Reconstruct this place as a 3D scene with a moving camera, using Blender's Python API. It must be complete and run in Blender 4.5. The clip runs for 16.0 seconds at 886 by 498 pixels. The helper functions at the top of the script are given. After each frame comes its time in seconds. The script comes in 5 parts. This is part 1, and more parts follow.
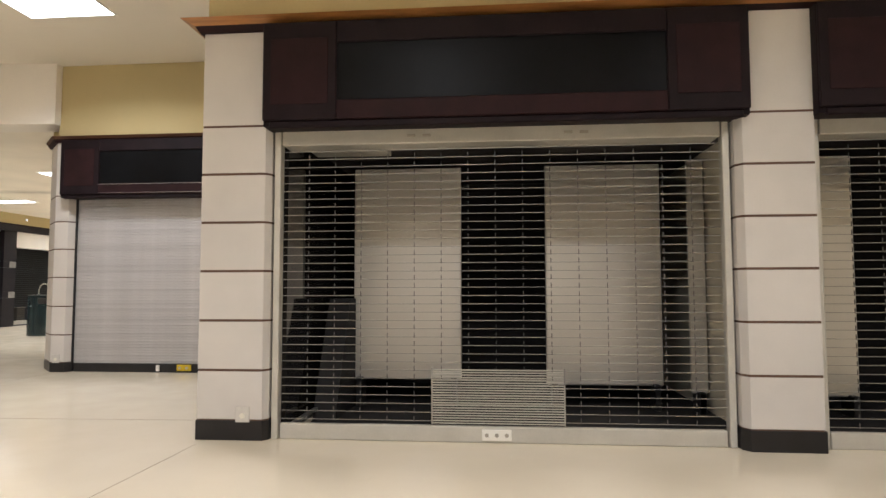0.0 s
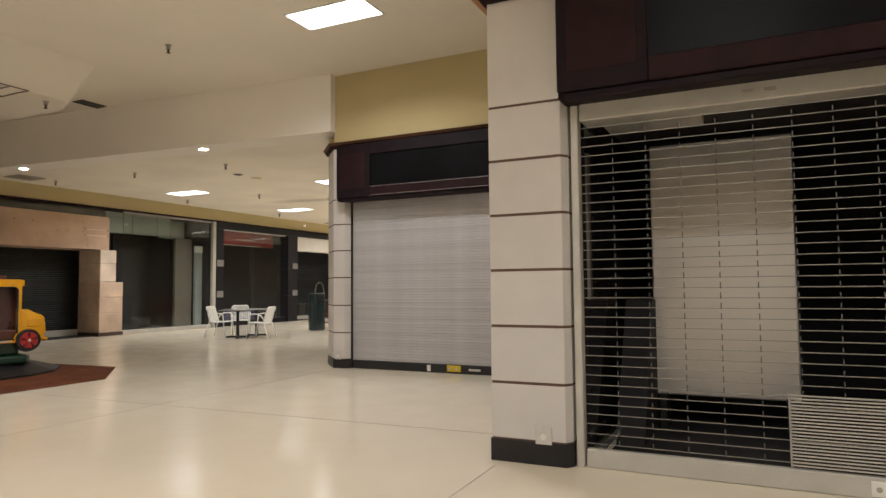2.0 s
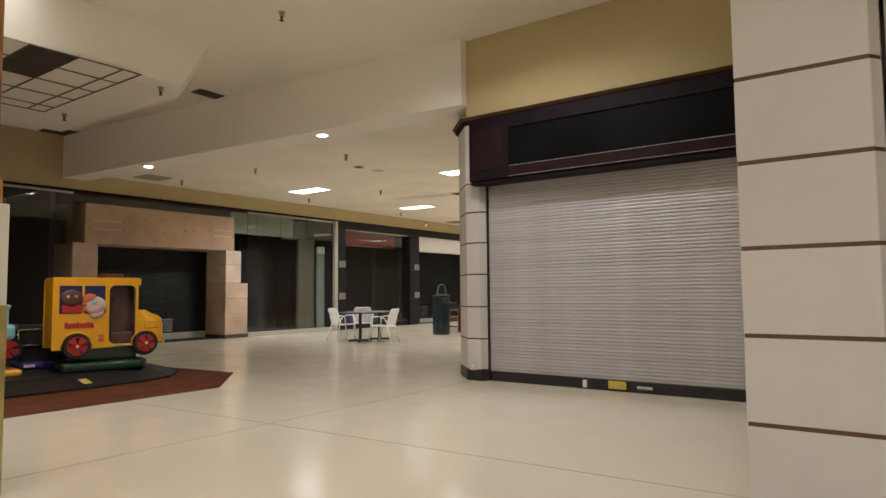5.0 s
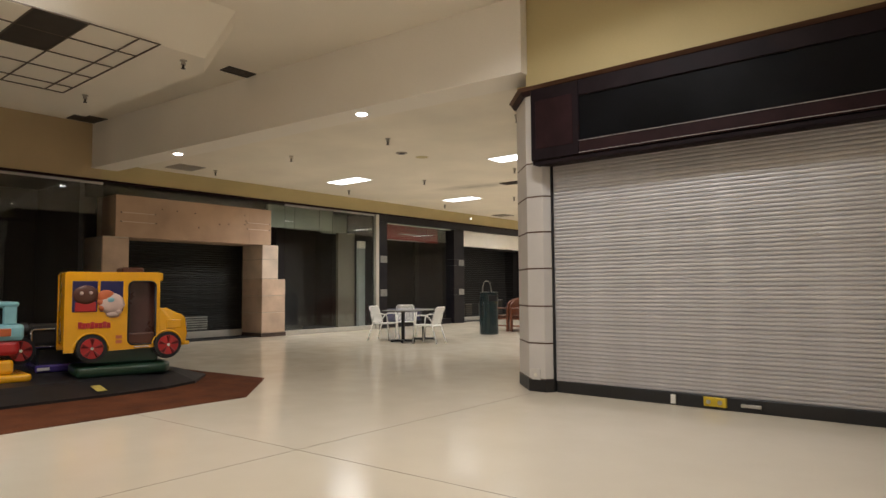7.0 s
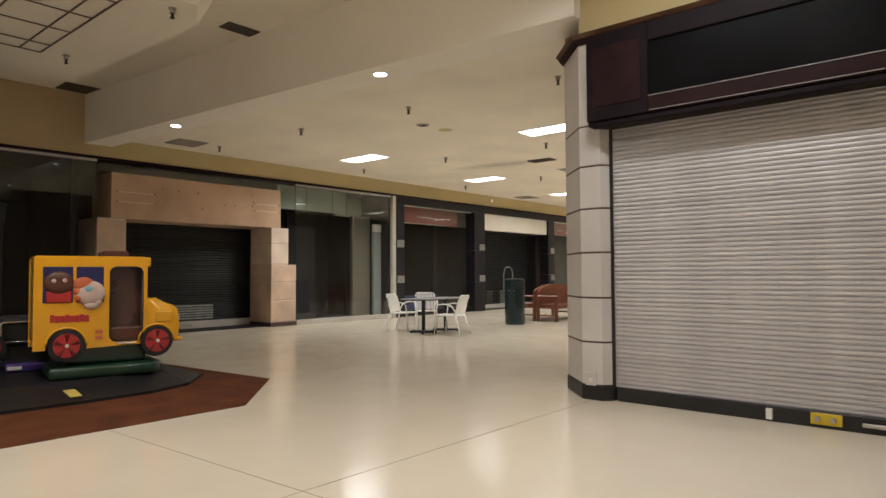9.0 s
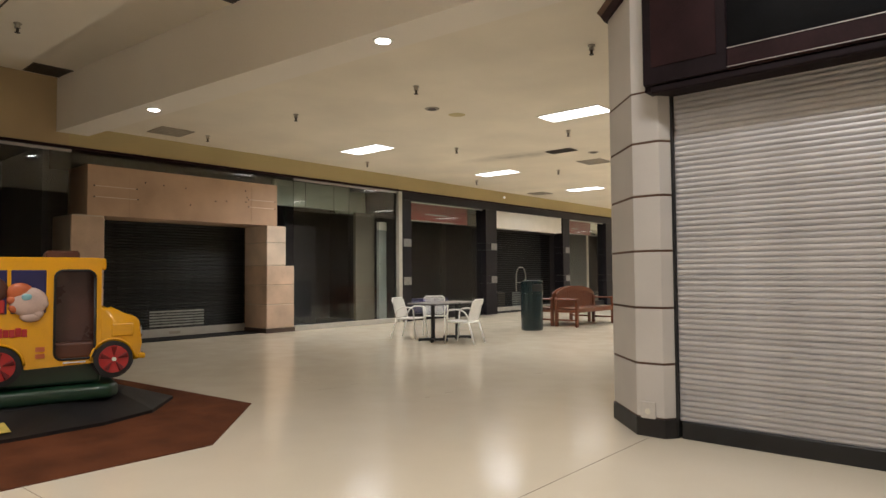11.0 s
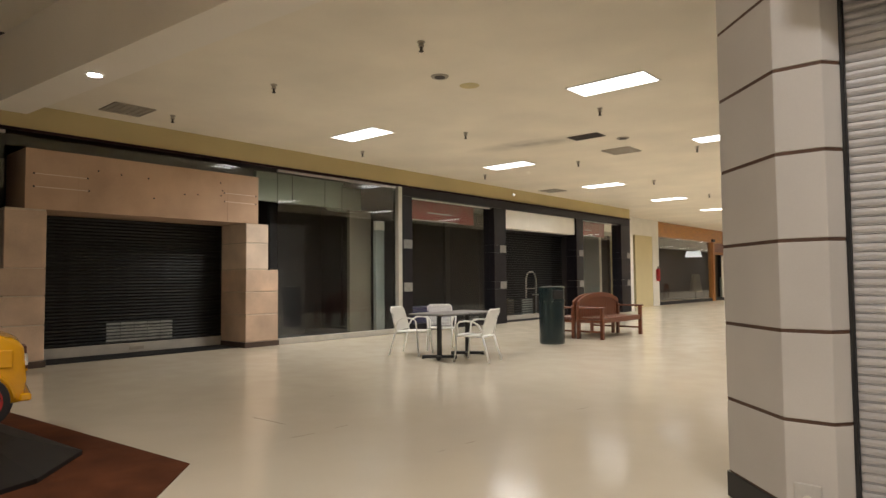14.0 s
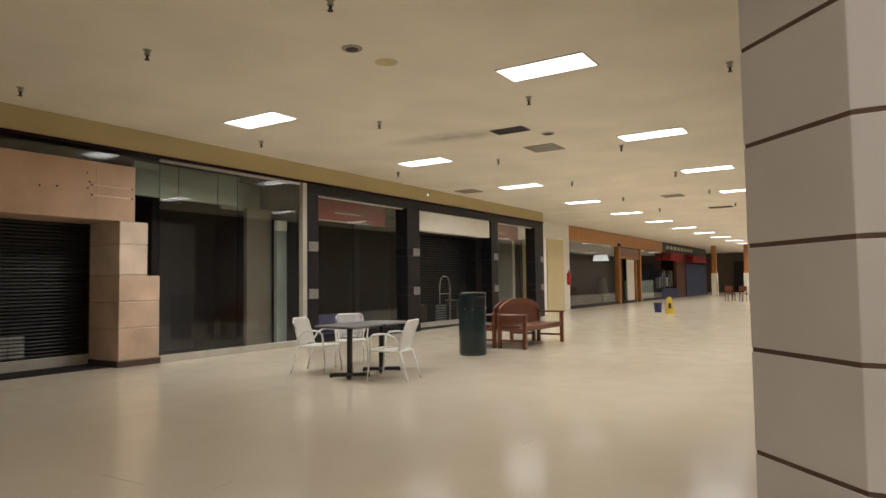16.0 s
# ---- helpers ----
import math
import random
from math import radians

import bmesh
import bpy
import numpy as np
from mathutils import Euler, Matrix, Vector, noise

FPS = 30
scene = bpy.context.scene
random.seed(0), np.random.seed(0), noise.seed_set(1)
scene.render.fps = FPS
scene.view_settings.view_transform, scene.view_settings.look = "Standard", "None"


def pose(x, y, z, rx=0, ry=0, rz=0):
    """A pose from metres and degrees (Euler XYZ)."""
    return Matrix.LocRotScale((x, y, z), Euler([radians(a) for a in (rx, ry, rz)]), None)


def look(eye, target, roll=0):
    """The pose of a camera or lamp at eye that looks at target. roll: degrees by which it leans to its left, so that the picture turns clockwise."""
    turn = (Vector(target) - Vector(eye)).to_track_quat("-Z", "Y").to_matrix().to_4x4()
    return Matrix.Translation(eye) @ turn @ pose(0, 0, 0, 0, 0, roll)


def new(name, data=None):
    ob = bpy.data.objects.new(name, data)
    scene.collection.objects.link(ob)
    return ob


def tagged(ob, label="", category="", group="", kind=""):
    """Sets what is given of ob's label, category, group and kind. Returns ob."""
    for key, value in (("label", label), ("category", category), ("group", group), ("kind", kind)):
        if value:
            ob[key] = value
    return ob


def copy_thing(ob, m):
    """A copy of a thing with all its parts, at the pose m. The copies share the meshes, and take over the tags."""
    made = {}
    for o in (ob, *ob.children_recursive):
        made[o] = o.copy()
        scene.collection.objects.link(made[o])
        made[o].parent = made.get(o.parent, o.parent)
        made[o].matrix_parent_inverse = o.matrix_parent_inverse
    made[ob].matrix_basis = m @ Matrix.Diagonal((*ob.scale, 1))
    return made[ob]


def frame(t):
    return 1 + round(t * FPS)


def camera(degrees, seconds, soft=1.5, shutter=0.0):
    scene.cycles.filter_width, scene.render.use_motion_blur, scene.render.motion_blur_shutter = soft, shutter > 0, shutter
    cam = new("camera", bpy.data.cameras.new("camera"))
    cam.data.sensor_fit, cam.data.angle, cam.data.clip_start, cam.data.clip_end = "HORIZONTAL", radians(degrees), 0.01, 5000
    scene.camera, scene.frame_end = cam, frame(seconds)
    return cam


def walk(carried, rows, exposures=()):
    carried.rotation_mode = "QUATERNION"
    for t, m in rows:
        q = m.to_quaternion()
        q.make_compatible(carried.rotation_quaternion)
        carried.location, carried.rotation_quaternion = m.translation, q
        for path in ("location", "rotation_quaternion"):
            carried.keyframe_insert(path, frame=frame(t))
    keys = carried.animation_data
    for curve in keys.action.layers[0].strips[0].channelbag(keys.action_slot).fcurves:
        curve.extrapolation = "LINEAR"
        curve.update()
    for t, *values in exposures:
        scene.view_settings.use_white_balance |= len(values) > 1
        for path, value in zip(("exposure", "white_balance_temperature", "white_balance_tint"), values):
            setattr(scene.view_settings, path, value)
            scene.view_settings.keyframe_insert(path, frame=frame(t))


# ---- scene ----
cam = camera(68.9, 16.0)
PATH = [
    (0, (0.068, 0.568, 1.235), (-0.112, 2.556, 1.363), -0.1),
    (0.5, (-0.146, 0.673, 1.255), (-0.462, 2.644, 1.372), -0.5),
    (1, (-0.286, 0.937, 1.262), (-0.898, 2.838, 1.372), -0.8),
    (1.5, (-0.432, 1.14, 1.26), (-1.235, 2.968, 1.375), -0.7),
    (2, (-0.685, 1.284, 1.278), (-1.549, 3.083, 1.396), -0.5),
    (2.5, (-0.878, 1.448, 1.257), (-1.764, 3.237, 1.379), -0.5),
    (3, (-1.043, 1.705, 1.262), (-2.067, 3.419, 1.38), -0.7),
    (3.5, (-1.221, 1.85, 1.231), (-2.353, 3.494, 1.357), -0.6),
    (4, (-1.474, 1.997, 1.24), (-2.62, 3.632, 1.367), -0.5),
    (4.5, (-1.65, 2.23, 1.206), (-2.802, 3.86, 1.336), -0.5),
    (7, (-2.674, 3.321, 1.21), (-3.943, 4.861, 1.334), -0.4),
    (7.5, (-2.936, 3.489, 1.226), (-4.21, 5.026, 1.341), -0.3),
    (8, (-3.131, 3.744, 1.201), (-4.41, 5.278, 1.299), -0.4),
    (8.5, (-3.347, 3.982, 1.215), (-4.642, 5.504, 1.302), -0.5),
    (9, (-3.656, 4.147, 1.233), (-4.958, 5.663, 1.313), -0.3),
    (11.5, (-4.762, 5.306, 1.273), (-6.084, 6.804, 1.356), -0.5),
    (12, (-4.981, 5.514, 1.244), (-6.307, 7.008, 1.331), -0.5),
    (12.5, (-5.245, 5.732, 1.262), (-6.56, 7.237, 1.355), -0.5),
    (13, (-5.451, 6.034, 1.246), (-6.762, 7.542, 1.339), -0.5),
    (13.5, (-5.66, 6.265, 1.242), (-6.976, 7.768, 1.337), -0.6),
    (14, (-5.964, 6.419, 1.263), (-7.277, 7.925, 1.36), -0.5),
    (14.5, (-6.175, 6.622, 1.256), (-7.466, 8.146, 1.354), -0.6),
    (15, (-6.366, 6.893, 1.287), (-7.659, 8.416, 1.384), -0.7),
    (15.5, (-6.587, 7.096, 1.268), (-7.842, 8.649, 1.37), -0.8),
    (16, (-6.812, 7.294, 1.302), (-7.895, 8.972, 1.408), -0.8),
]
walk(cam, [(t, look(eye, target, roll)) for t, eye, target, roll in PATH],
     exposures=[(0, 0.5, 5950, 10), (1.5, 0.27, 6100, 10), (2.5, 0.0, 6200, 10), (4.5, -0.06, 6200, 10), (9, 0.03, 6200, 10), (13, 0.0, 6300, 10), (14.5, -0.05, 6350, 10), (16, -0.24, 6300, 10)])

# ---- world and light ----
WARM = (1.0, 0.968, 0.93)
TROFFER, COURT, SOUTH, DOWNLIGHT = 66.0, 64.0, 106.0, 40.0      # watts of a troffer's tubes; glow of a downlight
LENS = 5.0                                                      # glow of a troffer's prismatic lens
world = bpy.data.worlds.new("world")
world.use_nodes = True
world.node_tree.nodes["Background"].inputs["Color"].default_value = (0.0, 0.0, 0.0, 1)
world.node_tree.nodes["Background"].inputs["Strength"].default_value = 0.0
scene.world = world

# ---- materials ----


def mat(name, color, rough=0.5, metal=0.0, scale=6.0, var=0.12, bump=0.0, fine=60.0, coat=0.0, spec=0.5, island=0.0):
    """A procedural surface: base colour varied at two scales, with fine relief and uneven gloss."""
    m = bpy.data.materials.new(name)
    m.use_nodes = True
    nt = m.node_tree
    b = nt.nodes["Principled BSDF"]
    co = nt.nodes.new("ShaderNodeTexCoord")
    big, small = nt.nodes.new("ShaderNodeTexNoise"), nt.nodes.new("ShaderNodeTexNoise")
    big.inputs["Scale"].default_value, small.inputs["Scale"].default_value = scale, fine
    big.inputs["Detail"].default_value, small.inputs["Detail"].default_value = 4, 3
    for n in (big, small):
        nt.links.new(co.outputs["Object"], n.inputs["Vector"])
    mix = nt.nodes.new("ShaderNodeMath")
    mix.operation = "MULTIPLY_ADD"
    mix.inputs[1].default_value = 0.35
    nt.links.new(small.outputs["Fac"], mix.inputs[0])
    nt.links.new(big.outputs["Fac"], mix.inputs[2])
    ramp = nt.nodes.new("ShaderNodeValToRGB")
    lo, hi = [c * (1 - var) for c in color], [min(1, c * (1 + var)) for c in color]
    ramp.color_ramp.elements[0].position, ramp.color_ramp.elements[1].position = 0.45, 0.9
    ramp.color_ramp.elements[0].color, ramp.color_ramp.elements[1].color = (*lo, 1), (*hi, 1)
    nt.links.new(mix.outputs[0], ramp.inputs["Fac"])
    out = ramp.outputs["Color"]
    if island:
        info = nt.nodes.new("ShaderNodeObjectInfo")
        hsv = nt.nodes.new("ShaderNodeHueSaturation")
        rng = nt.nodes.new("ShaderNodeMapRange")
        rng.inputs["To Min"].default_value, rng.inputs["To Max"].default_value = 1 - island, 1 + island
        nt.links.new(info.outputs["Random"], rng.inputs["Value"])
        nt.links.new(rng.outputs["Result"], hsv.inputs["Value"])
        nt.links.new(out, hsv.inputs["Color"])
        out = hsv.outputs["Color"]
    nt.links.new(out, b.inputs["Base Color"])
    rr = nt.nodes.new("ShaderNodeMapRange")
    rr.inputs["To Min"].default_value, rr.inputs["To Max"].default_value = rough * 0.8, min(1, rough * 1.2)
    nt.links.new(big.outputs["Fac"], rr.inputs["Value"])
    nt.links.new(rr.outputs["Result"], b.inputs["Roughness"])
    b.inputs["Metallic"].default_value = metal
    b.inputs["Specular IOR Level"].default_value = spec
    b.inputs["Coat Weight"].default_value = coat
    b.inputs["Coat Roughness"].default_value = 0.08
    if bump:
        bp = nt.nodes.new("ShaderNodeBump")
        bp.inputs["Strength"].default_value, bp.inputs["Distance"].default_value = bump, 0.01
        nt.links.new(mix.outputs[0], bp.inputs["Height"])
        nt.links.new(bp.outputs["Normal"], b.inputs["Normal"])
    return m


def wood(name, color, rough=0.4, axis=2, scale=3.0, coat=0.2):
    """Stained wood with grain along one axis."""
    m = mat(name, color, rough, scale=scale, var=0.3, bump=0.08, fine=40, coat=coat)
    nt = m.node_tree
    co = [n for n in nt.nodes if n.type == "TEX_COORD"][0]
    mp = nt.nodes.new("ShaderNodeMapping")
    s = [9.0, 9.0, 9.0]
    s[axis] = 0.7
    mp.inputs["Scale"].default_value = s
    nt.links.new(co.outputs["Object"], mp.inputs["Vector"])
    for n in nt.nodes:
        if n.type == "TEX_NOISE":
            nt.links.new(mp.outputs["Vector"], n.inputs["Vector"])
    return m


def glow(name, color, strength):
    m = bpy.data.materials.new(name)
    m.use_nodes = True
    b = m.node_tree.nodes["Principled BSDF"]
    b.inputs["Base Color"].default_value = (0.8, 0.8, 0.8, 1)
    b.inputs["Emission Color"].default_value = (*color, 1)
    b.inputs["Emission Strength"].default_value = strength
    return m


def pane_glass(name, tint=(0.93, 0.97, 0.95), rough=0.0):
    m = bpy.data.materials.new(name)
    m.use_nodes = True
    b = m.node_tree.nodes["Principled BSDF"]
    b.inputs["Base Color"].default_value = (*tint, 1)
    b.inputs["Transmission Weight"].default_value = 1.0
    b.inputs["Roughness"].default_value = rough
    b.inputs["IOR"].default_value = 1.5
    return m


def floor_finish():
    """Waxed terrazzo: cream with broad warmer and paler areas, fine specks and an uneven polish."""
    m = bpy.data.materials.new("polished_cream_terrazzo")
    m.use_nodes = True
    nt = m.node_tree
    b = nt.nodes["Principled BSDF"]
    co = nt.nodes.new("ShaderNodeTexCoord")
    mp = nt.nodes.new("ShaderNodeMapping")
    mp.inputs["Location"].default_value, mp.inputs["Rotation"].default_value = (3.3, 7.1, 0.43), (0.5, 0.3, 0.2)
    nt.links.new(co.outputs["Object"], mp.inputs["Vector"])
    fields = []
    for size, detail in ((0.45, 2), (2.6, 4), (70.0, 1)):
        n = nt.nodes.new("ShaderNodeTexNoise")
        n.inputs["Scale"].default_value, n.inputs["Detail"].default_value = size, detail
        nt.links.new(mp.outputs["Vector"], n.inputs["Vector"])
        fields.append(n.outputs["Fac"])
    last = None
    for f, weight in zip(fields, (0.55, 0.3, 0.15)):
        a = nt.nodes.new("ShaderNodeMath")
        a.operation = "MULTIPLY_ADD"
        a.inputs[1].default_value, a.inputs[2].default_value = weight, 0.0
        nt.links.new(f, a.inputs[0])
        if last:
            nt.links.new(last, a.inputs[2])
        last = a.outputs[0]
    ramp = nt.nodes.new("ShaderNodeValToRGB")
    ramp.color_ramp.elements[0].position, ramp.color_ramp.elements[1].position = 0.25, 0.75
    ramp.color_ramp.elements[0].color, ramp.color_ramp.elements[1].color = (0.675, 0.59, 0.455, 1), (0.735, 0.66, 0.53, 1)
    nt.links.new(last, ramp.inputs["Fac"])
    nt.links.new(ramp.outputs["Color"], b.inputs["Base Color"])
    r = nt.nodes.new("ShaderNodeMapRange")
    r.inputs["From Min"].default_value, r.inputs["From Max"].default_value = 0.35, 0.65
    r.inputs["To Min"].default_value, r.inputs["To Max"].default_value = 0.14, 0.18
    nt.links.new(fields[1], r.inputs["Value"])
    nt.links.new(r.outputs["Result"], b.inputs["Roughness"])
    b.inputs["Specular IOR Level"].default_value = 0.32
    return m


def stained_ceiling():
    """The corridor ceiling's paint, with a sooty streak beside one air vent and faint patches."""
    m = mat("corridor_ceiling_paint", (0.87, 0.80, 0.68), 0.9, scale=0.8, var=0.07, bump=0.05, fine=120)
    nt = m.node_tree
    b = nt.nodes["Principled BSDF"]
    co = [n for n in nt.nodes if n.type == "TEX_COORD"][0]
    mp = nt.nodes.new("ShaderNodeMapping")
    mp.vector_type = "TEXTURE"
    mp.inputs["Location"].default_value, mp.inputs["Rotation"].default_value = (-12.9, 17.25, LOW), (0, 0, 0.15)
    mp.inputs["Scale"].default_value = (1.7, 0.45, 1.0)
    nt.links.new(co.outputs["Object"], mp.inputs["Vector"])
    gr = nt.nodes.new("ShaderNodeTexGradient")
    gr.gradient_type = "SPHERICAL"
    nt.links.new(mp.outputs["Vector"], gr.inputs["Vector"])
    ns = nt.nodes.new("ShaderNodeTexNoise")
    ns.inputs["Scale"].default_value = 3.0
    nt.links.new(co.outputs["Object"], ns.inputs["Vector"])
    mu = nt.nodes.new("ShaderNodeMath")
    mu.operation = "MULTIPLY"
    nt.links.new(gr.outputs["Fac"], mu.inputs[0])
    nt.links.new(ns.outputs["Fac"], mu.inputs[1])
    mx = nt.nodes.new("ShaderNodeMix")
    mx.data_type = "RGBA"
    mx.inputs[7].default_value = (0.25, 0.21, 0.16, 1)
    src = b.inputs["Base Color"].links[0].from_socket
    nt.links.new(mu.outputs[0], mx.inputs[0])
    nt.links.new(src, mx.inputs[6])
    nt.links.new(mx.outputs[2], b.inputs["Base Color"])
    return m


HIGH, LOW, SOFFIT = 4.77, 3.97, 3.82      # court ceiling, corridor ceiling, underside of the bulkhead
M_FLOOR = floor_finish()
M_CEIL_LOW = stained_ceiling()
M_TAN = mat("tan_wall_paint", (0.52, 0.39, 0.22), 0.8, scale=0.8, var=0.08, bump=0.03)
M_MORTAR = mat("pale_mortar", (0.55, 0.46, 0.36), 0.9, scale=10, var=0.1)
M_JOINT = mat("floor_joint", (0.24, 0.19, 0.14), 0.7, var=0.3)
M_CEIL = mat("ceiling_paint", (0.87, 0.80, 0.68), 0.9, scale=0.35, var=0.06, bump=0.05, fine=120)
M_BEAM = mat("bulkhead_paint", (0.90, 0.84, 0.75), 0.85, scale=0.4, var=0.05)
M_YELLOW = mat("yellow_wall_paint", (0.54, 0.44, 0.225), 0.8, scale=0.8, var=0.06, bump=0.03)
M_PLAIN = mat("plain_wall_paint", (0.6, 0.54, 0.42), 0.85, scale=0.7, var=0.08)
# kept dark to lower bounce light and reflections in glass and fascia
M_CLOSING = mat("light_cutting_wall", (0.13, 0.105, 0.08), 0.8, scale=0.7, var=0.15)
M_TILE = mat("pale_pilaster_tile", (0.565, 0.525, 0.485), 0.55, scale=2.5, var=0.05, bump=0.04, fine=150, island=0.03)
M_GROUT = mat("brown_joint_strip", (0.095, 0.046, 0.026), 0.6)
M_OUTLET = mat("pale_outlet_plastic", (0.55, 0.515, 0.47), 0.5)
M_PLINTH = mat("dark_plinth", (0.011, 0.009, 0.009), 0.45, scale=8, var=0.3)
M_MAHOG = mat("dark_mahogany_fascia", (0.012, 0.007, 0.0085), 0.55, scale=4, var=0.35, bump=0.03, spec=0.12)
M_MAHOG2 = mat("red_mahogany_panel", (0.021, 0.0085, 0.0095), 0.55, scale=4, var=0.3, spec=0.12)
M_SIGN = mat("dark_sign_panel", (0.004, 0.004, 0.0048), 0.35, scale=2, var=0.4, spec=0.1)
M_CORNICE = wood("orange_wood_cornice", (0.35, 0.15, 0.04), 0.45, axis=0)
M_CORNDARK = wood("dark_wood_cornice", (0.10, 0.042, 0.018), 0.5, axis=0)
M_ALU = mat("aluminium", (0.55, 0.53, 0.5), 0.38, metal=0.9, scale=5, var=0.1)
M_SLAT = mat("galvanised_slat", (0.55, 0.53, 0.53), 0.45, metal=0.5, scale=3, var=0.1, island=0.06)
M_ROD = mat("steel_rod", (0.38, 0.355, 0.32), 0.42, metal=0.6, scale=8, var=0.1)
M_LIGHTBAR = mat("painted_metal_bar", (0.52, 0.49, 0.43), 0.5, metal=0.3, scale=5, var=0.08)
M_BLACK = mat("black_metal", (0.012, 0.011, 0.011), 0.45, scale=6, var=0.3)
M_DARKSLAT = mat("dark_steel_slat", (0.032, 0.032, 0.031), 0.34, metal=0.7, scale=6, var=0.25, island=0.15)
M_STONE = mat("pink_limestone", (0.56, 0.41, 0.30), 0.75, scale=2.0, var=0.2, bump=0.2, fine=80, island=0.17)
M_STONE3 = mat("pale_limestone", (0.70, 0.57, 0.45), 0.75, scale=2.0, var=0.16, bump=0.2, fine=80, island=0.06)
M_STONE2 = mat("pink_limestone_lintel", (0.50, 0.34, 0.23), 0.75, scale=1.1, var=0.22, bump=0.12, fine=80)
M_BASE = mat("brown_base_stone", (0.075, 0.048, 0.035), 0.5, scale=6, var=0.2)
M_GRANITE = mat("black_granite", (0.011, 0.009, 0.011), 0.4, scale=9, var=0.4, fine=200, spec=0.3)
M_GREYSTONE = mat("grey_granite_block", (0.22, 0.21, 0.19), 0.5, scale=9, var=0.2, fine=150)
M_WHITE = mat("white_paint", (0.78, 0.75, 0.68), 0.6, scale=2, var=0.05)
M_OFFWHITE = mat("column_white_paint", (0.70, 0.66, 0.56), 0.6, scale=2, var=0.06)
M_BRASS = mat("brass_corner_guard", (0.42, 0.33, 0.12), 0.45, metal=0.5, scale=4, var=0.2)
M_WOODCOL = wood("orange_wood_board", (0.33, 0.135, 0.032), 0.42)
M_WOODTRIM = wood("orange_wood_trim", (0.43, 0.18, 0.03), 0.42, axis=1)
M_BENCH = wood("red_brown_hardwood", (0.15, 0.043, 0.016), 0.38, axis=1)
M_CARPET = mat("rust_brown_carpet", (0.105, 0.035, 0.015), 0.95, scale=3, var=0.35, bump=0.5, fine=260, spec=0.1)
M_MAT = mat("black_rubber_mat", (0.008, 0.007, 0.0075), 0.5, scale=3, var=0.35, bump=0.15, fine=120)
M_TAPE = mat("yellow_tape", (0.50, 0.38, 0.08), 0.7, scale=20, var=0.2)
M_BUS = mat("yellow_fibreglass", (0.80, 0.38, 0.004), 0.24, scale=3, var=0.06, coat=0.5)
M_RED = mat("red_plastic", (0.45, 0.02, 0.02), 0.35, scale=8, var=0.1, coat=0.3)
# darker copy of the red plastic, for the shade between wheel spokes
M_DARKRED = mat("shaded_red_plastic", (0.16, 0.008, 0.008), 0.5)
M_TYRE = mat("black_tyre", (0.015, 0.015, 0.016), 0.55, scale=8, var=0.2)
M_GREEN = mat("dark_green_fibreglass", (0.008, 0.035, 0.016), 0.35, scale=3, var=0.2, coat=0.3)
M_NAVY = mat("navy_panel", (0.02, 0.018, 0.09), 0.4)
M_PURPLE = mat("purple_fibreglass", (0.085, 0.055, 0.25), 0.22, coat=0.6)
M_SKYBLUE = mat("pale_blue_plastic", (0.24, 0.48, 0.52), 0.35, coat=0.3)
M_BROWNP = mat("brown_plastic", (0.10, 0.035, 0.02), 0.4)
M_CABIN = mat("dull_brown_panel", (0.075, 0.03, 0.024), 0.28, scale=3, var=0.25, coat=0.3)
M_PEACH = mat("pale_plastic", (0.62, 0.45, 0.38), 0.45)
M_ORANGE = mat("orange_plastic", (0.55, 0.13, 0.04), 0.45)
M_CHROME = mat("chrome", (0.75, 0.75, 0.75), 0.15, metal=1.0)
M_CHAIR = mat("white_coated_metal", (0.88, 0.87, 0.83), 0.45, scale=5, var=0.04)
M_TABLETOP = mat("grey_laminate", (0.2, 0.19, 0.18), 0.42, scale=5, var=0.1)
M_BIN = mat("dark_green_metal", (0.007, 0.02, 0.023), 0.25, scale=3, var=0.2, bump=0.02, coat=0.4)
# near-black: the darkness of unlit interiors is put into these two colours
M_INTERIOR = mat("unlit_interior_dark", (0.011, 0.0095, 0.0095), 0.8, scale=1, var=0.2)
M_INTERIOR2 = mat("unlit_interior_brown", (0.022, 0.017, 0.016), 0.7, scale=1, var=0.2)
M_TANPANEL = mat("tan_display_panel", (0.12, 0.1, 0.068), 0.7, scale=1, var=0.1)
M_PALEGREEN = mat("pale_green_panel", (0.31, 0.35, 0.27), 0.5, scale=1, var=0.12)
M_PALEPANEL = mat("pale_grey_panel", (0.3, 0.32, 0.29), 0.4, scale=1.2, var=0.2)
M_BOARD = mat("satin_metal_board", (0.72, 0.68, 0.62), 0.36, metal=0.7, scale=1.2, var=0.06)
M_BLACKGLASS = mat("glossy_black_panel", (0.02, 0.018, 0.016), 0.05, scale=1, var=0.2)
M_REDBAND = mat("red_sign_band", (0.24, 0.01, 0.008), 0.5, scale=3, var=0.15)
M_BLUE = mat("blue_panel", (0.012, 0.022, 0.09), 0.4)
M_YELPLASTIC = mat("yellow_plastic", (0.60, 0.42, 0.02), 0.4)
M_VENT = mat("dark_vent_metal", (0.05, 0.04, 0.032), 0.6)
M_VENTGREY = mat("grey_vent_metal", (0.38, 0.34, 0.28), 0.6)
M_TBAR = mat("brown_ceiling_bar", (0.13, 0.095, 0.065), 0.6)
M_LENS = glow("troffer_lens", WARM, LENS)
M_PLATE = mat("grille_plate", (0.3, 0.31, 0.28), 0.5, metal=0.2, scale=6, var=0.2)
M_LINK = mat("dull_link_strip", (0.12, 0.11, 0.1), 0.5, metal=0.3, scale=5, var=0.1)
M_DOWN = glow("downlight_lens", WARM, DOWNLIGHT)
